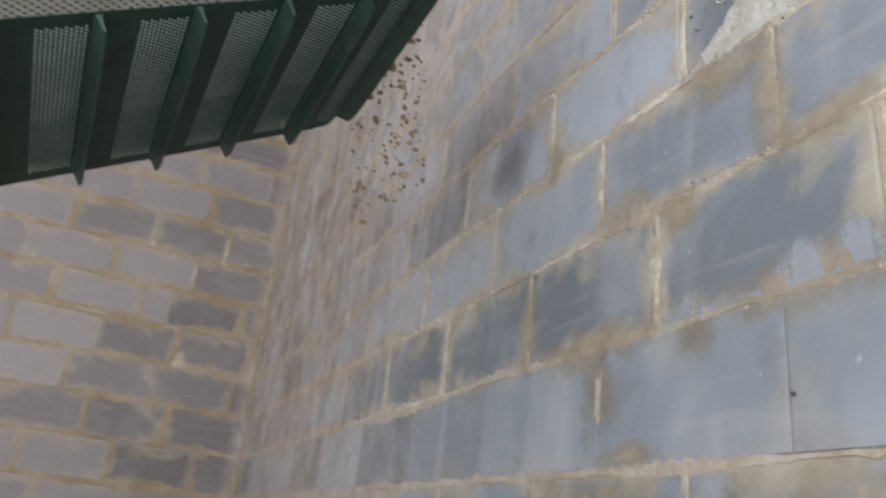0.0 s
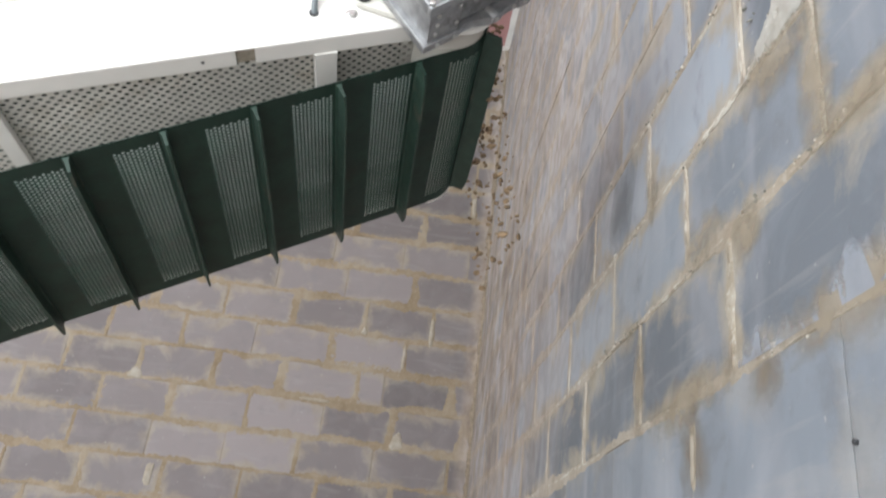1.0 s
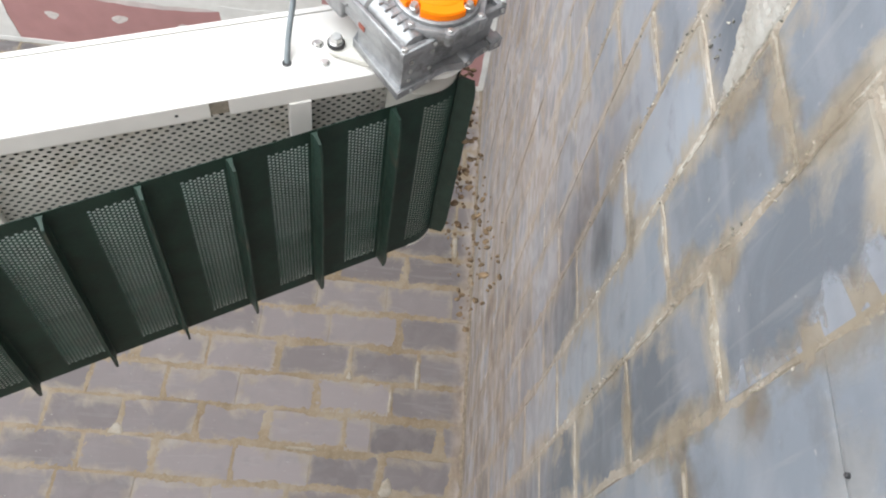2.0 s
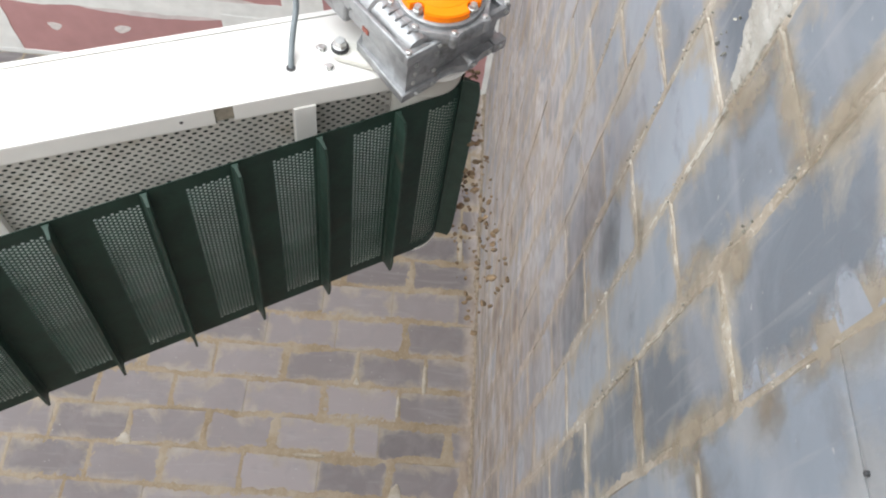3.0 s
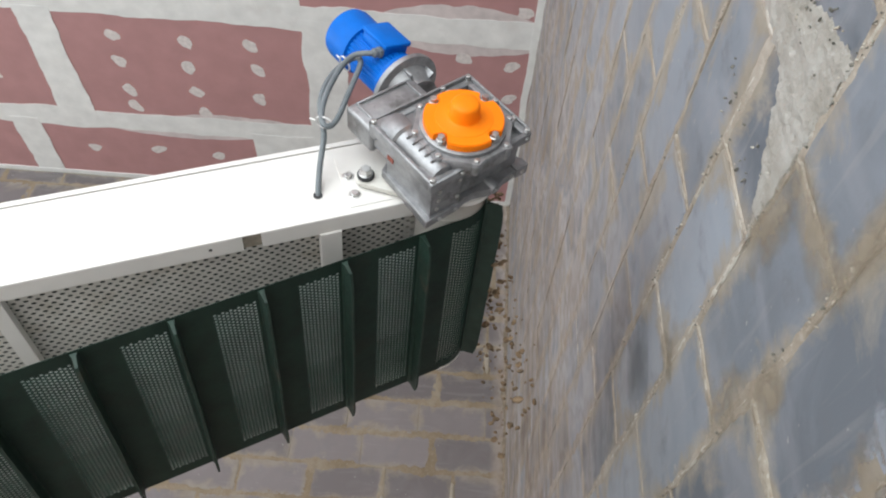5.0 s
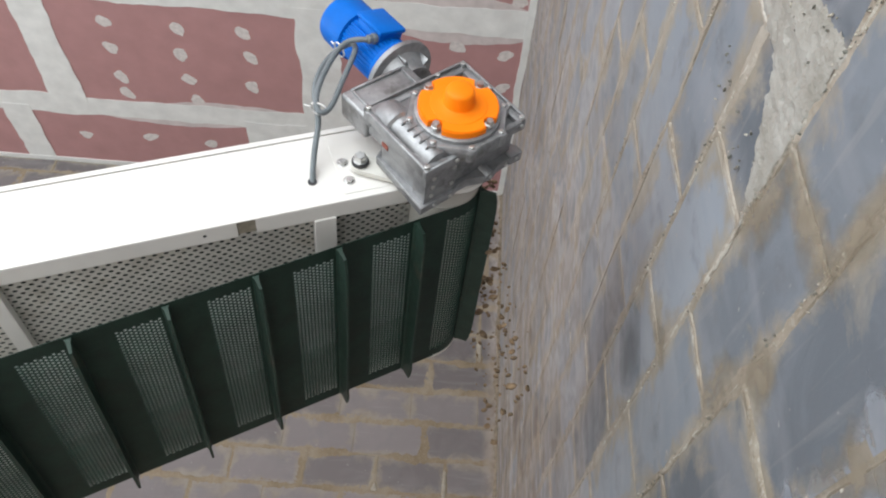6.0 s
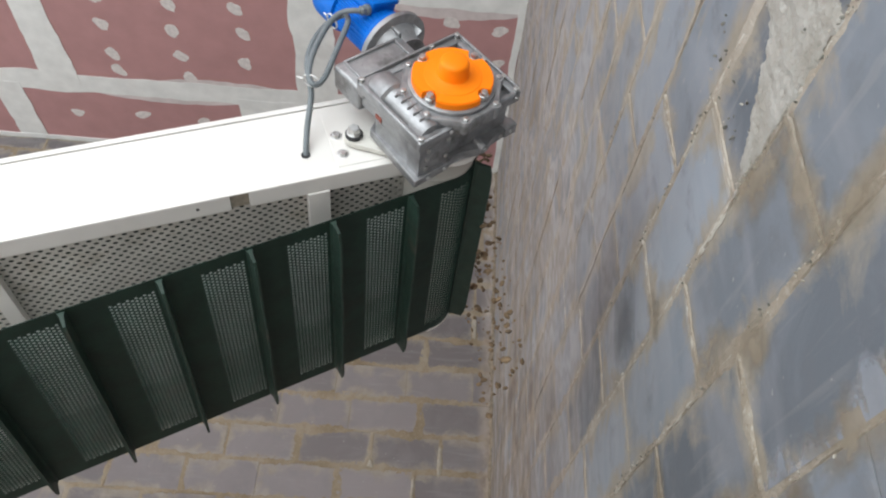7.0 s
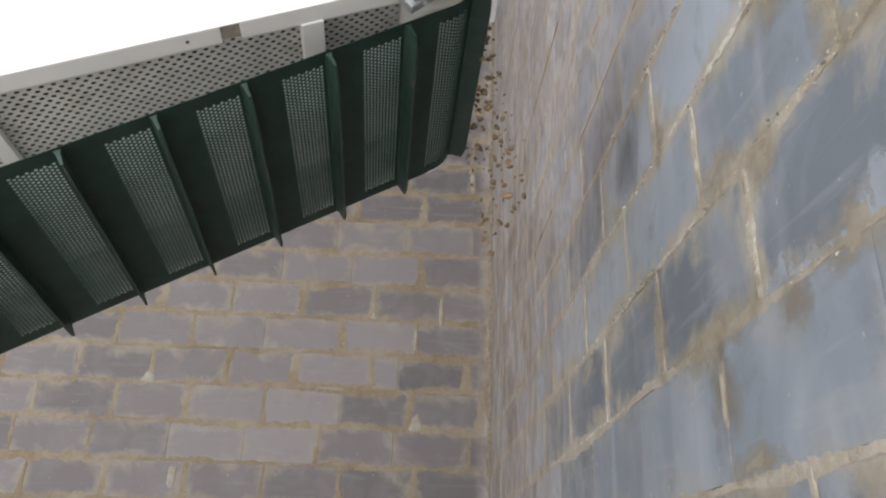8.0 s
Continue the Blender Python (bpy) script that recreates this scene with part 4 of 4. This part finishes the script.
def lay_ridge(bm, p0, p1, place, sd, until, gain=1.0, least=0.10):
    """The broken, pale ridge that the trowel left along a joint."""
    (a0, z0), (a1, z1) = p0, p1
    length = math.hypot(a1 - a0, z1 - z0)
    n = max(3, int(length / 0.008))
    da, dz = (a1 - a0) / length, (z1 - z0) / length
    prev = None
    for i in range(n + 1):
        s = i / n
        a, z = a0 + (a1 - a0) * s, z0 + (z1 - z0) * s
        on = wob(a * 2.1, z * 2.1, sd) + 0.5 * wob(a * 11, z * 11, sd + 3)
        if on < least or a > until:
            prev = None
            continue
        w = gain * 0.0042 * (0.7 + 1.2 * max(0, on) + 0.9 * wob(a * 31, z * 31, sd) + 0.6 * wob(a * 90, z * 90, sd))
        h = 0.0007 + 0.0022 * wob(a * 40, z * 40, sd + 5) + 0.0016 * wob(a * 110, z * 110, sd)
        off = 0.0045 * wob(a * 5, z * 5, sd + 2) + 0.004 * wob(a * 19, z * 19, sd + 7)
        row = [bm.verts.new(place(a - dz * (off + q * w), z + da * (off + q * w), lift)) for q, lift in ((-1.0 - 0.8 * wob(a * 60, z * 60, sd + 1), -0.002), (-0.4, h), (0.5, h * 0.7), (1.0 + 0.8 * wob(a * 60, z * 60, sd + 40), -0.002))]
        if prev:
            for j in range(3):
                bm.faces.new((prev[j], prev[j + 1], row[j + 1], row[j]))
        prev = row


def lay_wall(parent, joints_of, start, end, courses, place, seed, turn, material, tones, bed, head, tight=(), until=9.0, ridge_top=9, dry=(), pale={}, torn=1.1):
    """Lays the blocks between the head joints of each course, and the mortar in all its joints."""
    strips = bmesh.new()
    ridges = bmesh.new()

    def strip(p0, p1, wide, proud, sd, lim, flare=0.0):
        """A ragged smear of mortar from p0 to p1 in the wall's plane, each side torn on its own; flare widens its foot."""
        (a0, z0), (a1, z1) = p0, p1
        length = math.hypot(a1 - a0, z1 - z0)
        n = max(3, int(length / 0.008))
        da, dz = (a1 - a0) / length, (z1 - z0) / length
        prev = None
        for i in range(n + 1):
            s = i / n
            a, z = a0 + (a1 - a0) * s, z0 + (z1 - z0) * s

            def side(q):
                v = 1.0 + torn * wob(a * 3.1, z * 3.1, sd + q) + 0.9 * wob(a * 13, z * 13, sd + 4 + q) + 0.6 * wob(a * 45, z * 45, sd + 8 + q)
                spread = 1.0 + 0.9 * min(1.0, max(0.0, (a + 2.9) / 1.5)) if pale else 1.0
                return spread * wide * (max(0.36 if pale else 0.16, v) + flare * (1 - s) ** 3)
            left, right = side(0.0), side(31.0)
            far = max(0.0, a - lim)
            if pale and da and z0 > BED0 + 4.5 * COURSE and a > -3.1:
                left, right = left * 0.8, right * 0.8
            if far:                        # washed nearly flush
                left, right = left * max(0.55, 1 - 0.6 * far), right * max(0.55, 1 - 0.6 * far)
            shift = 0.004 * wob(a * 5, z * 5, sd + 2) + 0.002 * wob(a * 23, z * 23, sd + 6)
            row = []
            for off in (-left, -left * 0.7, -left * 0.2, right * 0.25, right * 0.7, right):
                lift = -0.0022 if off in (-left, right) else proud * (0.45 + 1.3 * wob((a - dz * off) * 38, (z + da * off) * 38, sd + 8) + 0.9 * wob((a - dz * off) * 95, (z + da * off) * 95, sd + 9))
                fade = min(1.0, far / 0.35)
                lift = lift * (1 - fade) + (0.0005 + 0.0004 * wob(a * 38, z * 38, sd + off * 90)) * fade
                row.append(strips.verts.new(place(a - dz * (off + shift), z + da * (off + shift), lift)))
            if prev:
                for j in range(5):
                    strips.faces.new((prev[j], prev[j + 1], row[j + 1], row[j]))
            prev = row

    for k in courses:
        z0 = BED0 + COURSE * k
        zt = min(z0 + COURSE, TOP)
        if zt - z0 < 0.03:
            continue
        js = sorted(joints_of(k))
        lim = max(until, -0.4) if k < 5 else until - 0.9
        strip((start, z0), (end, z0), bed * (0.9 if k in tight else 1.0), 0.0014, seed + k, lim)
        if 0 < k < ridge_top:
            lay_ridge(ridges, (start, z0), (end, z0), place, seed + 20 + k, lim, 1.0, -0.22 if pale and k in (2, 3, 4) else 0.06)
        for j in js:
            if start + 0.02 < j < end - 0.02:
                if (k, j) in pale:
                    lay_ridge(ridges, (j, z0), (j, zt), place, seed + 90 + k * 1.3 + j * 7, until, pale[k, j], -0.9)
                elif k not in tight and (k, j) not in dry and k < ridge_top and random.random() < 0.22:
                    lay_ridge(ridges, (j, z0), (j, zt), place, seed + 90 + k * 1.3 + j * 7, until, 0.7)
                if k not in tight and (k, j) not in dry and not (pale and k > 3 and j > -3.1):
                    strip((j, z0), (j, zt), head * random.uniform(0.45, 1.2), 0.0013, seed + 50 + k * 1.7 + j, lim, random.choice((0.0, 0.8, 1.6)))
        cuts = [start] + [j for j in js if start + 0.03 < j < end - 0.03] + [end]
        for a, b in zip(cuts, cuts[1:]):
            gaps = [0.0010 if k in tight else 0.0014 if (k, j) in dry else HALF_JOINT for j in (a, b)] + [HALF_JOINT]
            if pale and k > 3 and a > -3.1:          # washed over with lime, the joints filled flush
                gaps = [0.0015, 0.0015, 0.0018]
            key = (round(b - a, 2), round(zt - z0, 3), random.randrange(3), *gaps)
            if key not in MESHES:
                MESHES[key] = block_mesh(b - a, zt - z0, len(MESHES) * 3.7, *gaps)
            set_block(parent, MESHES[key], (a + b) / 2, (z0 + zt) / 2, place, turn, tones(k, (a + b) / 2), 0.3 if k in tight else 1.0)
    bmesh.ops.recalc_face_normals(strips, faces=strips.faces)
    bmesh.ops.recalc_face_normals(ridges, faces=ridges.faces)
    tagged(part("mortar_ridges", ridges, M_RIDGE, parent, smooth=True), "broken pale ridges along the joints", kind="stuff")
    tagged(part("mortar_joints", strips, material, parent, smooth=True), "ragged tan mortar squeezed out of the joints", kind="stuff")


def set_block(parent, me, a, z, place, turn, tone, dirty):
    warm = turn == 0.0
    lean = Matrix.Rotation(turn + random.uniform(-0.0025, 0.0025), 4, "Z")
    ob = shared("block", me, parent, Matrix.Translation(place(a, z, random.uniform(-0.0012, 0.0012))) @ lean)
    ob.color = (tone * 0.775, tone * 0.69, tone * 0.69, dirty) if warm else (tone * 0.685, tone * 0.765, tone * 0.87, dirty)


NORTH = {0: (-0.70, -0.257), 1: (-1.32, -0.88, -0.45), 2: (-2.345, -1.893, -1.455, -1.029, -0.577, -0.13), 3: (-2.719, -2.245, -1.814, -1.367, -0.911, -0.50), 4: (-2.509, -2.067, -1.617, -1.194, -0.733, -0.573, -0.14),
         5: (-2.307, -1.854, -1.411, -0.936, -0.471), 6: (-2.069, -1.638, -1.208, -0.747, -0.32), 7: (-1.79, -1.35, -0.908, -0.467), 8: (-1.46, -1.017, -0.565, -0.132), 9: (-1.36, -0.906, -0.456), 10: (-1.03, -0.58, -0.135)}
EAST = {0: (-3.94, -3.507, -3.06), 1: (-4.11, -3.667, -3.235, -2.79, -2.34), 2: (-4.39, -3.945, -3.495, -3.04, -2.59, -2.08), 3: (-4.18, -3.74, -3.29, -2.84), 4: (-3.967, -3.527, -3.074), 5: (-3.75, -3.30)}


def filled(known, lo, hi, k, step=0.45):
    """The known head joints of a course, carried on at the block's length to both ends."""
    js = list(known.get(k, (-0.3 - 0.225 * (k % 2) - 0.03 * (k % 3),)))
    while min(js) - step > lo:
        js.append(min(js) - step)
    while max(js) + step < hi:
        js.append(max(js) + step)
    return js


# head joints without mortar on the face, and those that stand out pale, with their weight
NORTH_DRY = {(8, -1.017), (8, -0.565), (8, -0.132), (7, -0.908), (7, -1.35), (5, -1.411), (4, -0.573), (3, -0.911), (2, -0.577), (2, -1.455), (2, -1.893)}
EAST_PALE = {(1, -3.667): 3.2, (2, -3.495): 1.2, (3, -3.29): 1.7, (3, -3.74): 0.8, (2, -2.59): 1.6, (1, -2.79): 0.7, (4, -3.527): 0.8, (4, -3.967): 0.7, (2, -3.945): 1.0, (1, -2.34): 1.5, (2, -2.08): 1.3}
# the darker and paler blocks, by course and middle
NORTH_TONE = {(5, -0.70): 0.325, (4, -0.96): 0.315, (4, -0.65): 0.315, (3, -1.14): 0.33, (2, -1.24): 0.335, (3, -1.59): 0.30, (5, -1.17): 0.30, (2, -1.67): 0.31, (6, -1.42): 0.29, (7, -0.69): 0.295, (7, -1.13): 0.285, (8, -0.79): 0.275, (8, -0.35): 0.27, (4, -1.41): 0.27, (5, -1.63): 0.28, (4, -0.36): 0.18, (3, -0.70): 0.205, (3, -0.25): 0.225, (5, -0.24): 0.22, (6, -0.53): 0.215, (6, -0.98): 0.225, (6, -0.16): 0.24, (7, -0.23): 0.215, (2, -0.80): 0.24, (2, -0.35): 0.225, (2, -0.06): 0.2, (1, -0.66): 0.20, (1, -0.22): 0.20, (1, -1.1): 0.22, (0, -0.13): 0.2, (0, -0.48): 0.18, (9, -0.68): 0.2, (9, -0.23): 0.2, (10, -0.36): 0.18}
EAST_TONE = {(-1, -3.9): 0.2, (-1, -3.5): 0.2, (0, -3.72): 0.265, (0, -4.16): 0.25, (0, -3.28): 0.30, (0, -2.84): 0.25, (1, -3.89): 0.185, (1, -3.45): 0.165, (1, -3.01): 0.18, (1, -2.56): 0.17, (2, -3.72): 0.23, (2, -3.27): 0.31, (2, -2.81): 0.35, (2, -4.17): 0.25,
             (3, -3.515): 0.40, (3, -3.065): 0.36, (4, -4.19): 0.21, (3, -3.96): 0.18, (3, -4.4): 0.20, (4, -3.75): 0.29, (4, -3.30): 0.39, (1, -4.33): 0.20}


def toned(table, lo, hi):
    def f(k, a):
        for (kk, aa), t in table.items():
            if kk == k and abs(aa - a) < 0.07:
                return t
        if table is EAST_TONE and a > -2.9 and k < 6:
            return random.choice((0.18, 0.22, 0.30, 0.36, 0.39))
        # darker upper courses, partly shade, and dimmer light at left put into the tone
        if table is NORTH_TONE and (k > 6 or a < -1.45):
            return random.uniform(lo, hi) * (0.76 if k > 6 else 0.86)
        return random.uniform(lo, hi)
    return f


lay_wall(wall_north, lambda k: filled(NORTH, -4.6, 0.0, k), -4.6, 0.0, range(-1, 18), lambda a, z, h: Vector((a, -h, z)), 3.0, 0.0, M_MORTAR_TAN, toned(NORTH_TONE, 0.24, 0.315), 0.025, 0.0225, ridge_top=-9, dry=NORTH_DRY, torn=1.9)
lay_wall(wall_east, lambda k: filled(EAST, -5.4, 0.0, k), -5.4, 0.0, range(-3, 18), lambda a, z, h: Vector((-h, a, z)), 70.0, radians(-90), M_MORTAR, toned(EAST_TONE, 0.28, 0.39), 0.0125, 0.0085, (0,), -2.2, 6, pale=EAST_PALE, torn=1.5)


bm = bmesh.new()                 # ragged mortar down the corner of the two walls
rows = []
for i in range(260):
    z = 0.9 + (TOP - 0.9) * i / 259
    w1 = 0.022 * max(0.25, 1 + 0.9 * wob(z * 5, 1.0) + 0.6 * wob(z * 21, 2.0))
    w2 = 0.030 * max(0.25, 1 + 0.9 * wob(z * 4, 7.0) + 0.6 * wob(z * 17, 8.0))
    d = 0.006 + 0.004 * wob(z * 13, 4.0)
    rows.append([bm.verts.new(q) for q in ((-w1, 0.001, z), (-w1 * 0.5, -d * 0.5, z), (-d, -d, z), (-d * 0.5, -w2 * 0.5, z), (0.001, -w2, z))])
for a, b in zip(rows, rows[1:]):
    for j in range(4):
        bm.faces.new((a[j], a[j + 1], b[j + 1], b[j]))
bmesh.ops.recalc_face_normals(bm, faces=bm.faces)
part("corner_mortar", bm, M_SMEAR_GREY, wall_north, "rough tan mortar in the corner", True)


# ---- smears, drips and the cement patch on the east wall ----
def smear(name, y0, y1, z0, z1, thick, material, label, seed, drips=0.0, rough=0.25):
    """A trowelled patch on the wall's face with a ragged outline that may run down in drips."""
    bm = bmesh.new()
    cy, cz, ry, rz = (y0 + y1) / 2, (z0 + z1) / 2, (y1 - y0) / 2, (z1 - z0) / 2
    n, rings = 44, 7
    grid = []
    for j in range(rings):
        f = j / (rings - 1)
        ring = []
        for i in range(n):
            t = 2 * math.pi * i / n
            c, q = math.cos(t), math.sin(t)
            sq = 1.0 / max(abs(c), abs(q)) ** 0.6
            r = sq * (1 + rough * wob(c * 1.7, q * 1.7, seed) + 0.5 * rough * wob(c * 6, q * 6, seed + 3))
            y, z = cy + c * ry * r * f, cz + q * rz * r * f
            if q < 0 and drips:
                z -= drips * f * max(0.0, wob(y * 38, 0.5, seed)) * -q
            lift = thick * (1 - f ** 3) * (1 + 0.8 * wob(y * 30, z * 30, seed)) + (-0.0015 if j == rings - 1 else 0.0016)
            ring.append(bm.verts.new((-lift, y, z)))
        grid.append(ring)
    for a, b in zip(grid, grid[1:]):
        for i in range(n):
            bm.faces.new((a[i], a[(i + 1) % n], b[(i + 1) % n], b[i]))
    bmesh.ops.remove_doubles(bm, verts=bm.verts, dist=1e-5)
    bmesh.ops.recalc_face_normals(bm, faces=bm.faces)
    return tagged(part(name, bm, material, wall_east, smooth=True), label)


def cement_patch():
    """Cement daubed over the joint, torn at its edges, streaked upwards and pitted."""
    bm = bmesh.new()
    step, y0, z0 = 0.005, -4.17, 2.235
    ny, nz = 90, 84

    def depth(y, z):
        """Thickness of the daub; below nought there is none."""
        v = (z - 2.255) / 0.30
        lo, hi = -4.125 + 0.03 * v, max(-3.935, -3.755 - 1.25 * (z - 2.257)) - 0.03 * max(0.0, v)
        inside = min(y - lo, (hi - y) * 2.0, (z - 2.243) * 7.0, (2.60 - z) * 0.45)
        return inside / 0.05 + 0.9 * wob(y * 22, z * 9, 2.0) + 0.7 * wob(y * 60, z * 34, 5.0) + 0.4 * wob(y * 150, z * 130, 7.0) - 0.25 - 0.5 * max(0.0, v - 0.55)

    grid = {}
    for i in range(ny):
        for j in range(nz):
            y, z = y0 + step * i, z0 + step * j
            d = depth(y, z)
            if d > -0.25:
                lift = 0.0045 * min(1.0, max(0.0, d)) + 0.0022 * wob(y * 45, z * 14, 3.0) + 0.0016 * wob(y * 130, z * 120, 4.0)
                if wob(y * 55, z * 55, 12.0) > 0.42:
                    lift -= 0.005
                grid[i, j] = bm.verts.new((-max(lift, 0.0008) if d > 0 else 0.002, y, z))
    for i in range(ny - 1):
        for j in range(nz - 1):
            q = [grid.get(c) for c in ((i, j), (i + 1, j), (i + 1, j + 1), (i, j + 1))]
            if all(q):
                bm.faces.new(q)
    bmesh.ops.recalc_face_normals(bm, faces=bm.faces)
    return part("cement_patch", bm, M_CEMENT, wall_east, "rough pale cement patch with pits and crumbs", True)


cement_patch()
smear("mortar_drip", -3.518, -3.498, 1.655, 1.765, 0.0022, M_LUMP, "pale streak of mortar in the drip", 18.0, rough=0.5)




def stain(name, y0, y1, z0, z1, material, label, lean=0.0):
    """A thin film of lime, damp or smeared mortar on the wall's face, leaning by that much per metre of height."""
    bm = bmesh.new()
    prev = None
    for i in range(13):
        y = y0 + (y1 - y0) * i / 12
        row = [bm.verts.new((-0.0030 - 0.0002 * wob(y * 20, z * 20), y + lean * (z - z0), z)) for z in (z0, (z0 + z1) / 2, z1)]
        if prev:
            for j in range(2):
                bm.faces.new((prev[j], prev[j + 1], row[j + 1], row[j]))
        prev = row
    bmesh.ops.recalc_face_normals(bm, faces=bm.faces)
    return part(name, bm, material, wall_east, label, True)


stain("lime_bloom", -4.17, -3.90, 1.803, 1.915, M_BLOOM, "pale lime bloom in slanting teeth")
stain("lime_bloom", -3.90, -3.68, 1.803, 1.850, M_BLOOM, "pale lime bloom along the bed joint")
stain("damp_stain", -3.15, -2.94, 2.235, 2.49, M_STAIN, "dark oval damp stain", -0.40)
stain("mortar_drip", -3.585, -3.435, 1.615, 1.81, M_DRIP, "brown mortar drip below the joint")
stain("mortar_drip", -3.82, -3.705, 1.725, 1.822, M_DRIP, "damp brown mortar drip")
for y0, y1, z0, z1, lean in ((-3.96, -3.72, 2.15, 2.29, 0.0), (-3.995, -3.90, 1.98, 2.28, 0.05), (-3.67, -3.46, 2.0, 2.12, 0.0), (-3.70, -3.48, 1.565, 1.625, 0.0), (-4.12, -3.95, 1.99, 2.08, 0.0), (-3.79, -3.68, 1.93, 2.05, 0.0), (-4.45, -3.75, 1.42, 1.585, 0.0), (-3.85, -3.1, 1.43, 1.58, 0.0), (-4.25, -3.74, 1.75, 1.862, 0.0), (-3.72, -3.25, 1.755, 1.858, 0.0), (-3.28, -3.19, 1.78, 2.04, 0.0), (-3.36, -3.26, 2.2, 2.33, 0.0)):
    stain("mortar_smear", y0, y1, z0, z1, M_SMEAR_TAN, "tan mortar smeared thinly beside a joint", lean)


def grit(bm, y, z, r, out):
    """One broken crumb stuck to the wall."""
    made = bmesh.ops.create_icosphere(bm, subdivisions=1, radius=r)["verts"]
    sd = random.random() * 90
    m = Matrix.Translation((out, y, z)) @ Euler([random.uniform(0, 6) for _ in range(3)]).to_matrix().to_4x4() @ Matrix.Diagonal((1.0, 0.6, random.uniform(0.8, 1.6), 1))
    for v in made:
        v.co = m @ (v.co * (1 + 0.9 * wob(v.co.x / r + sd, v.co.y / r, v.co.z / r)))


bm, dark = bmesh.new(), bmesh.new()      # pale and dark crumbs on the joints and round the patch
for i in range(70):
    y, z = -3.95 + random.choice((-1, -1, 1)) * random.uniform(0.08, 0.19), random.uniform(2.30, 2.56)
    grit(dark if random.random() < 0.7 else bm, y, z, random.uniform(0.0015, 0.0038), -0.004)
for i in range(1100):
    k = random.choice((1, 2, 2, 3, 3, 3, 4, 4, 5, 5, 6))
    y, z = random.uniform(-4.75, -2.9), BED0 + COURSE * k + random.gauss(0, 0.006)
    if wob(y * 4, z * 4, 30.0) > 0.0:
        grit(dark if random.random() < 0.4 else bm, y, z, random.uniform(0.0008, 0.0029), -0.0018)
tagged(part("crumbs", bm, M_RIDGE, wall_east), "gritty pale mortar crumbs on the joints", kind="stuff")
tagged(part("crumbs", dark, M_SHADE_GRIT, wall_east), "dark grit stuck to the joints", kind="stuff")


def mortar_lump(x, z, wide, high, lean, seed):
    """A pale lump of mortar left on a joint of the north wall, wider at its foot by lean."""
    bm = bmesh.new()
    n = 22
    rings = []
    for f, lift in ((1.0, -0.003), (0.85, 0.004), (0.45, 0.007)):
        ring = []
        for i in range(n):
            t = 2 * math.pi * i / n
            c, q = math.cos(t), math.sin(t)
            r = f / max(abs(c), abs(q)) ** 0.5 * (1 + 0.35 * wob(c * 2, q * 2, seed))
            ring.append(bm.verts.new((x + c * r * wide / 2 * (1 - lean * q), -lift - 0.001 * wob(c * 5 * f, q * 5 * f, seed), z + q * r * high / 2)))
        rings.append(ring)
    for a, b in zip(rings, rings[1:]):
        for i in range(n):
            bm.faces.new((a[i], a[(i + 1) % n], b[(i + 1) % n], b[i]))
    bm.faces.new(rings[-1])
    bmesh.ops.recalc_face_normals(bm, faces=bm.faces)
    return part("mortar_lump", bm, M_LUMP, wall_north, "pale lump of mortar on a joint", True)


for row, spot in enumerate(((-2.07, 2.505, 0.075, 0.07, 0.6), (-0.32, 2.995, 0.030, 0.19, 0.2), (-1.84, 1.93, 0.050, 0.13, -0.1), (-0.135, 3.92, 0.035, 0.17, 0.1), (-0.45, 2.29, 0.07, 0.11, 0.5), (-0.475, 2.81, 0.022, 0.15, 0.0), (-0.98, 2.476, 0.20, 0.022, 0.0), (-0.745, 2.95, 0.03, 0.05, 0.6))):
    mortar_lump(*spot, 3.0 + 5.0 * row)
bm = bmesh.new()
lathe(bm, [(0.0032, 0.0), (0.0032, 0.005), (0.002, 0.006)], Matrix.Translation((0, -3.948, 1.655)) @ Matrix.Rotation(radians(-90), 4, "Y"), 10)
part("nail_head", bm, M_DARK, wall_east, "dark nail head")


# ---- clay falling off the belt's end ----
def falling_clay():
    bm = bmesh.new()
    for i in range(430):
        f = random.random() ** 3.2
        z = 2.70 - f * 0.52
        x = -0.362 + 0.036 * random.random() + 0.08 * f + random.gauss(0, 0.008)
        y = random.uniform(-3.40, -2.94) + 0.1 * f
        r = random.choice((0.002, 0.0025, 0.003, 0.0035, 0.004, 0.005, 0.0065, 0.008)) * random.uniform(0.8, 1.2)
        made = bmesh.ops.create_icosphere(bm, subdivisions=1 if r < 0.009 else 2, radius=r)["verts"]
        sd = random.random() * 90
        m = Matrix.Translation((x, y, z)) @ Euler([random.uniform(0, 6) for _ in range(3)]).to_matrix().to_4x4() @ Matrix.Diagonal((1.0, 0.8, 1.35, 1))
        for v in made:
            v.co = m @ (v.co * (1 + 0.45 * wob(v.co.x / r + sd, v.co.y / r, v.co.z / r)))
    return tagged(part("falling_clay", bm, M_DEBRIS, smooth=True), "brown clay crumbs falling from the belt's end", "debris", kind="stuff")


put_down(falling_clay())
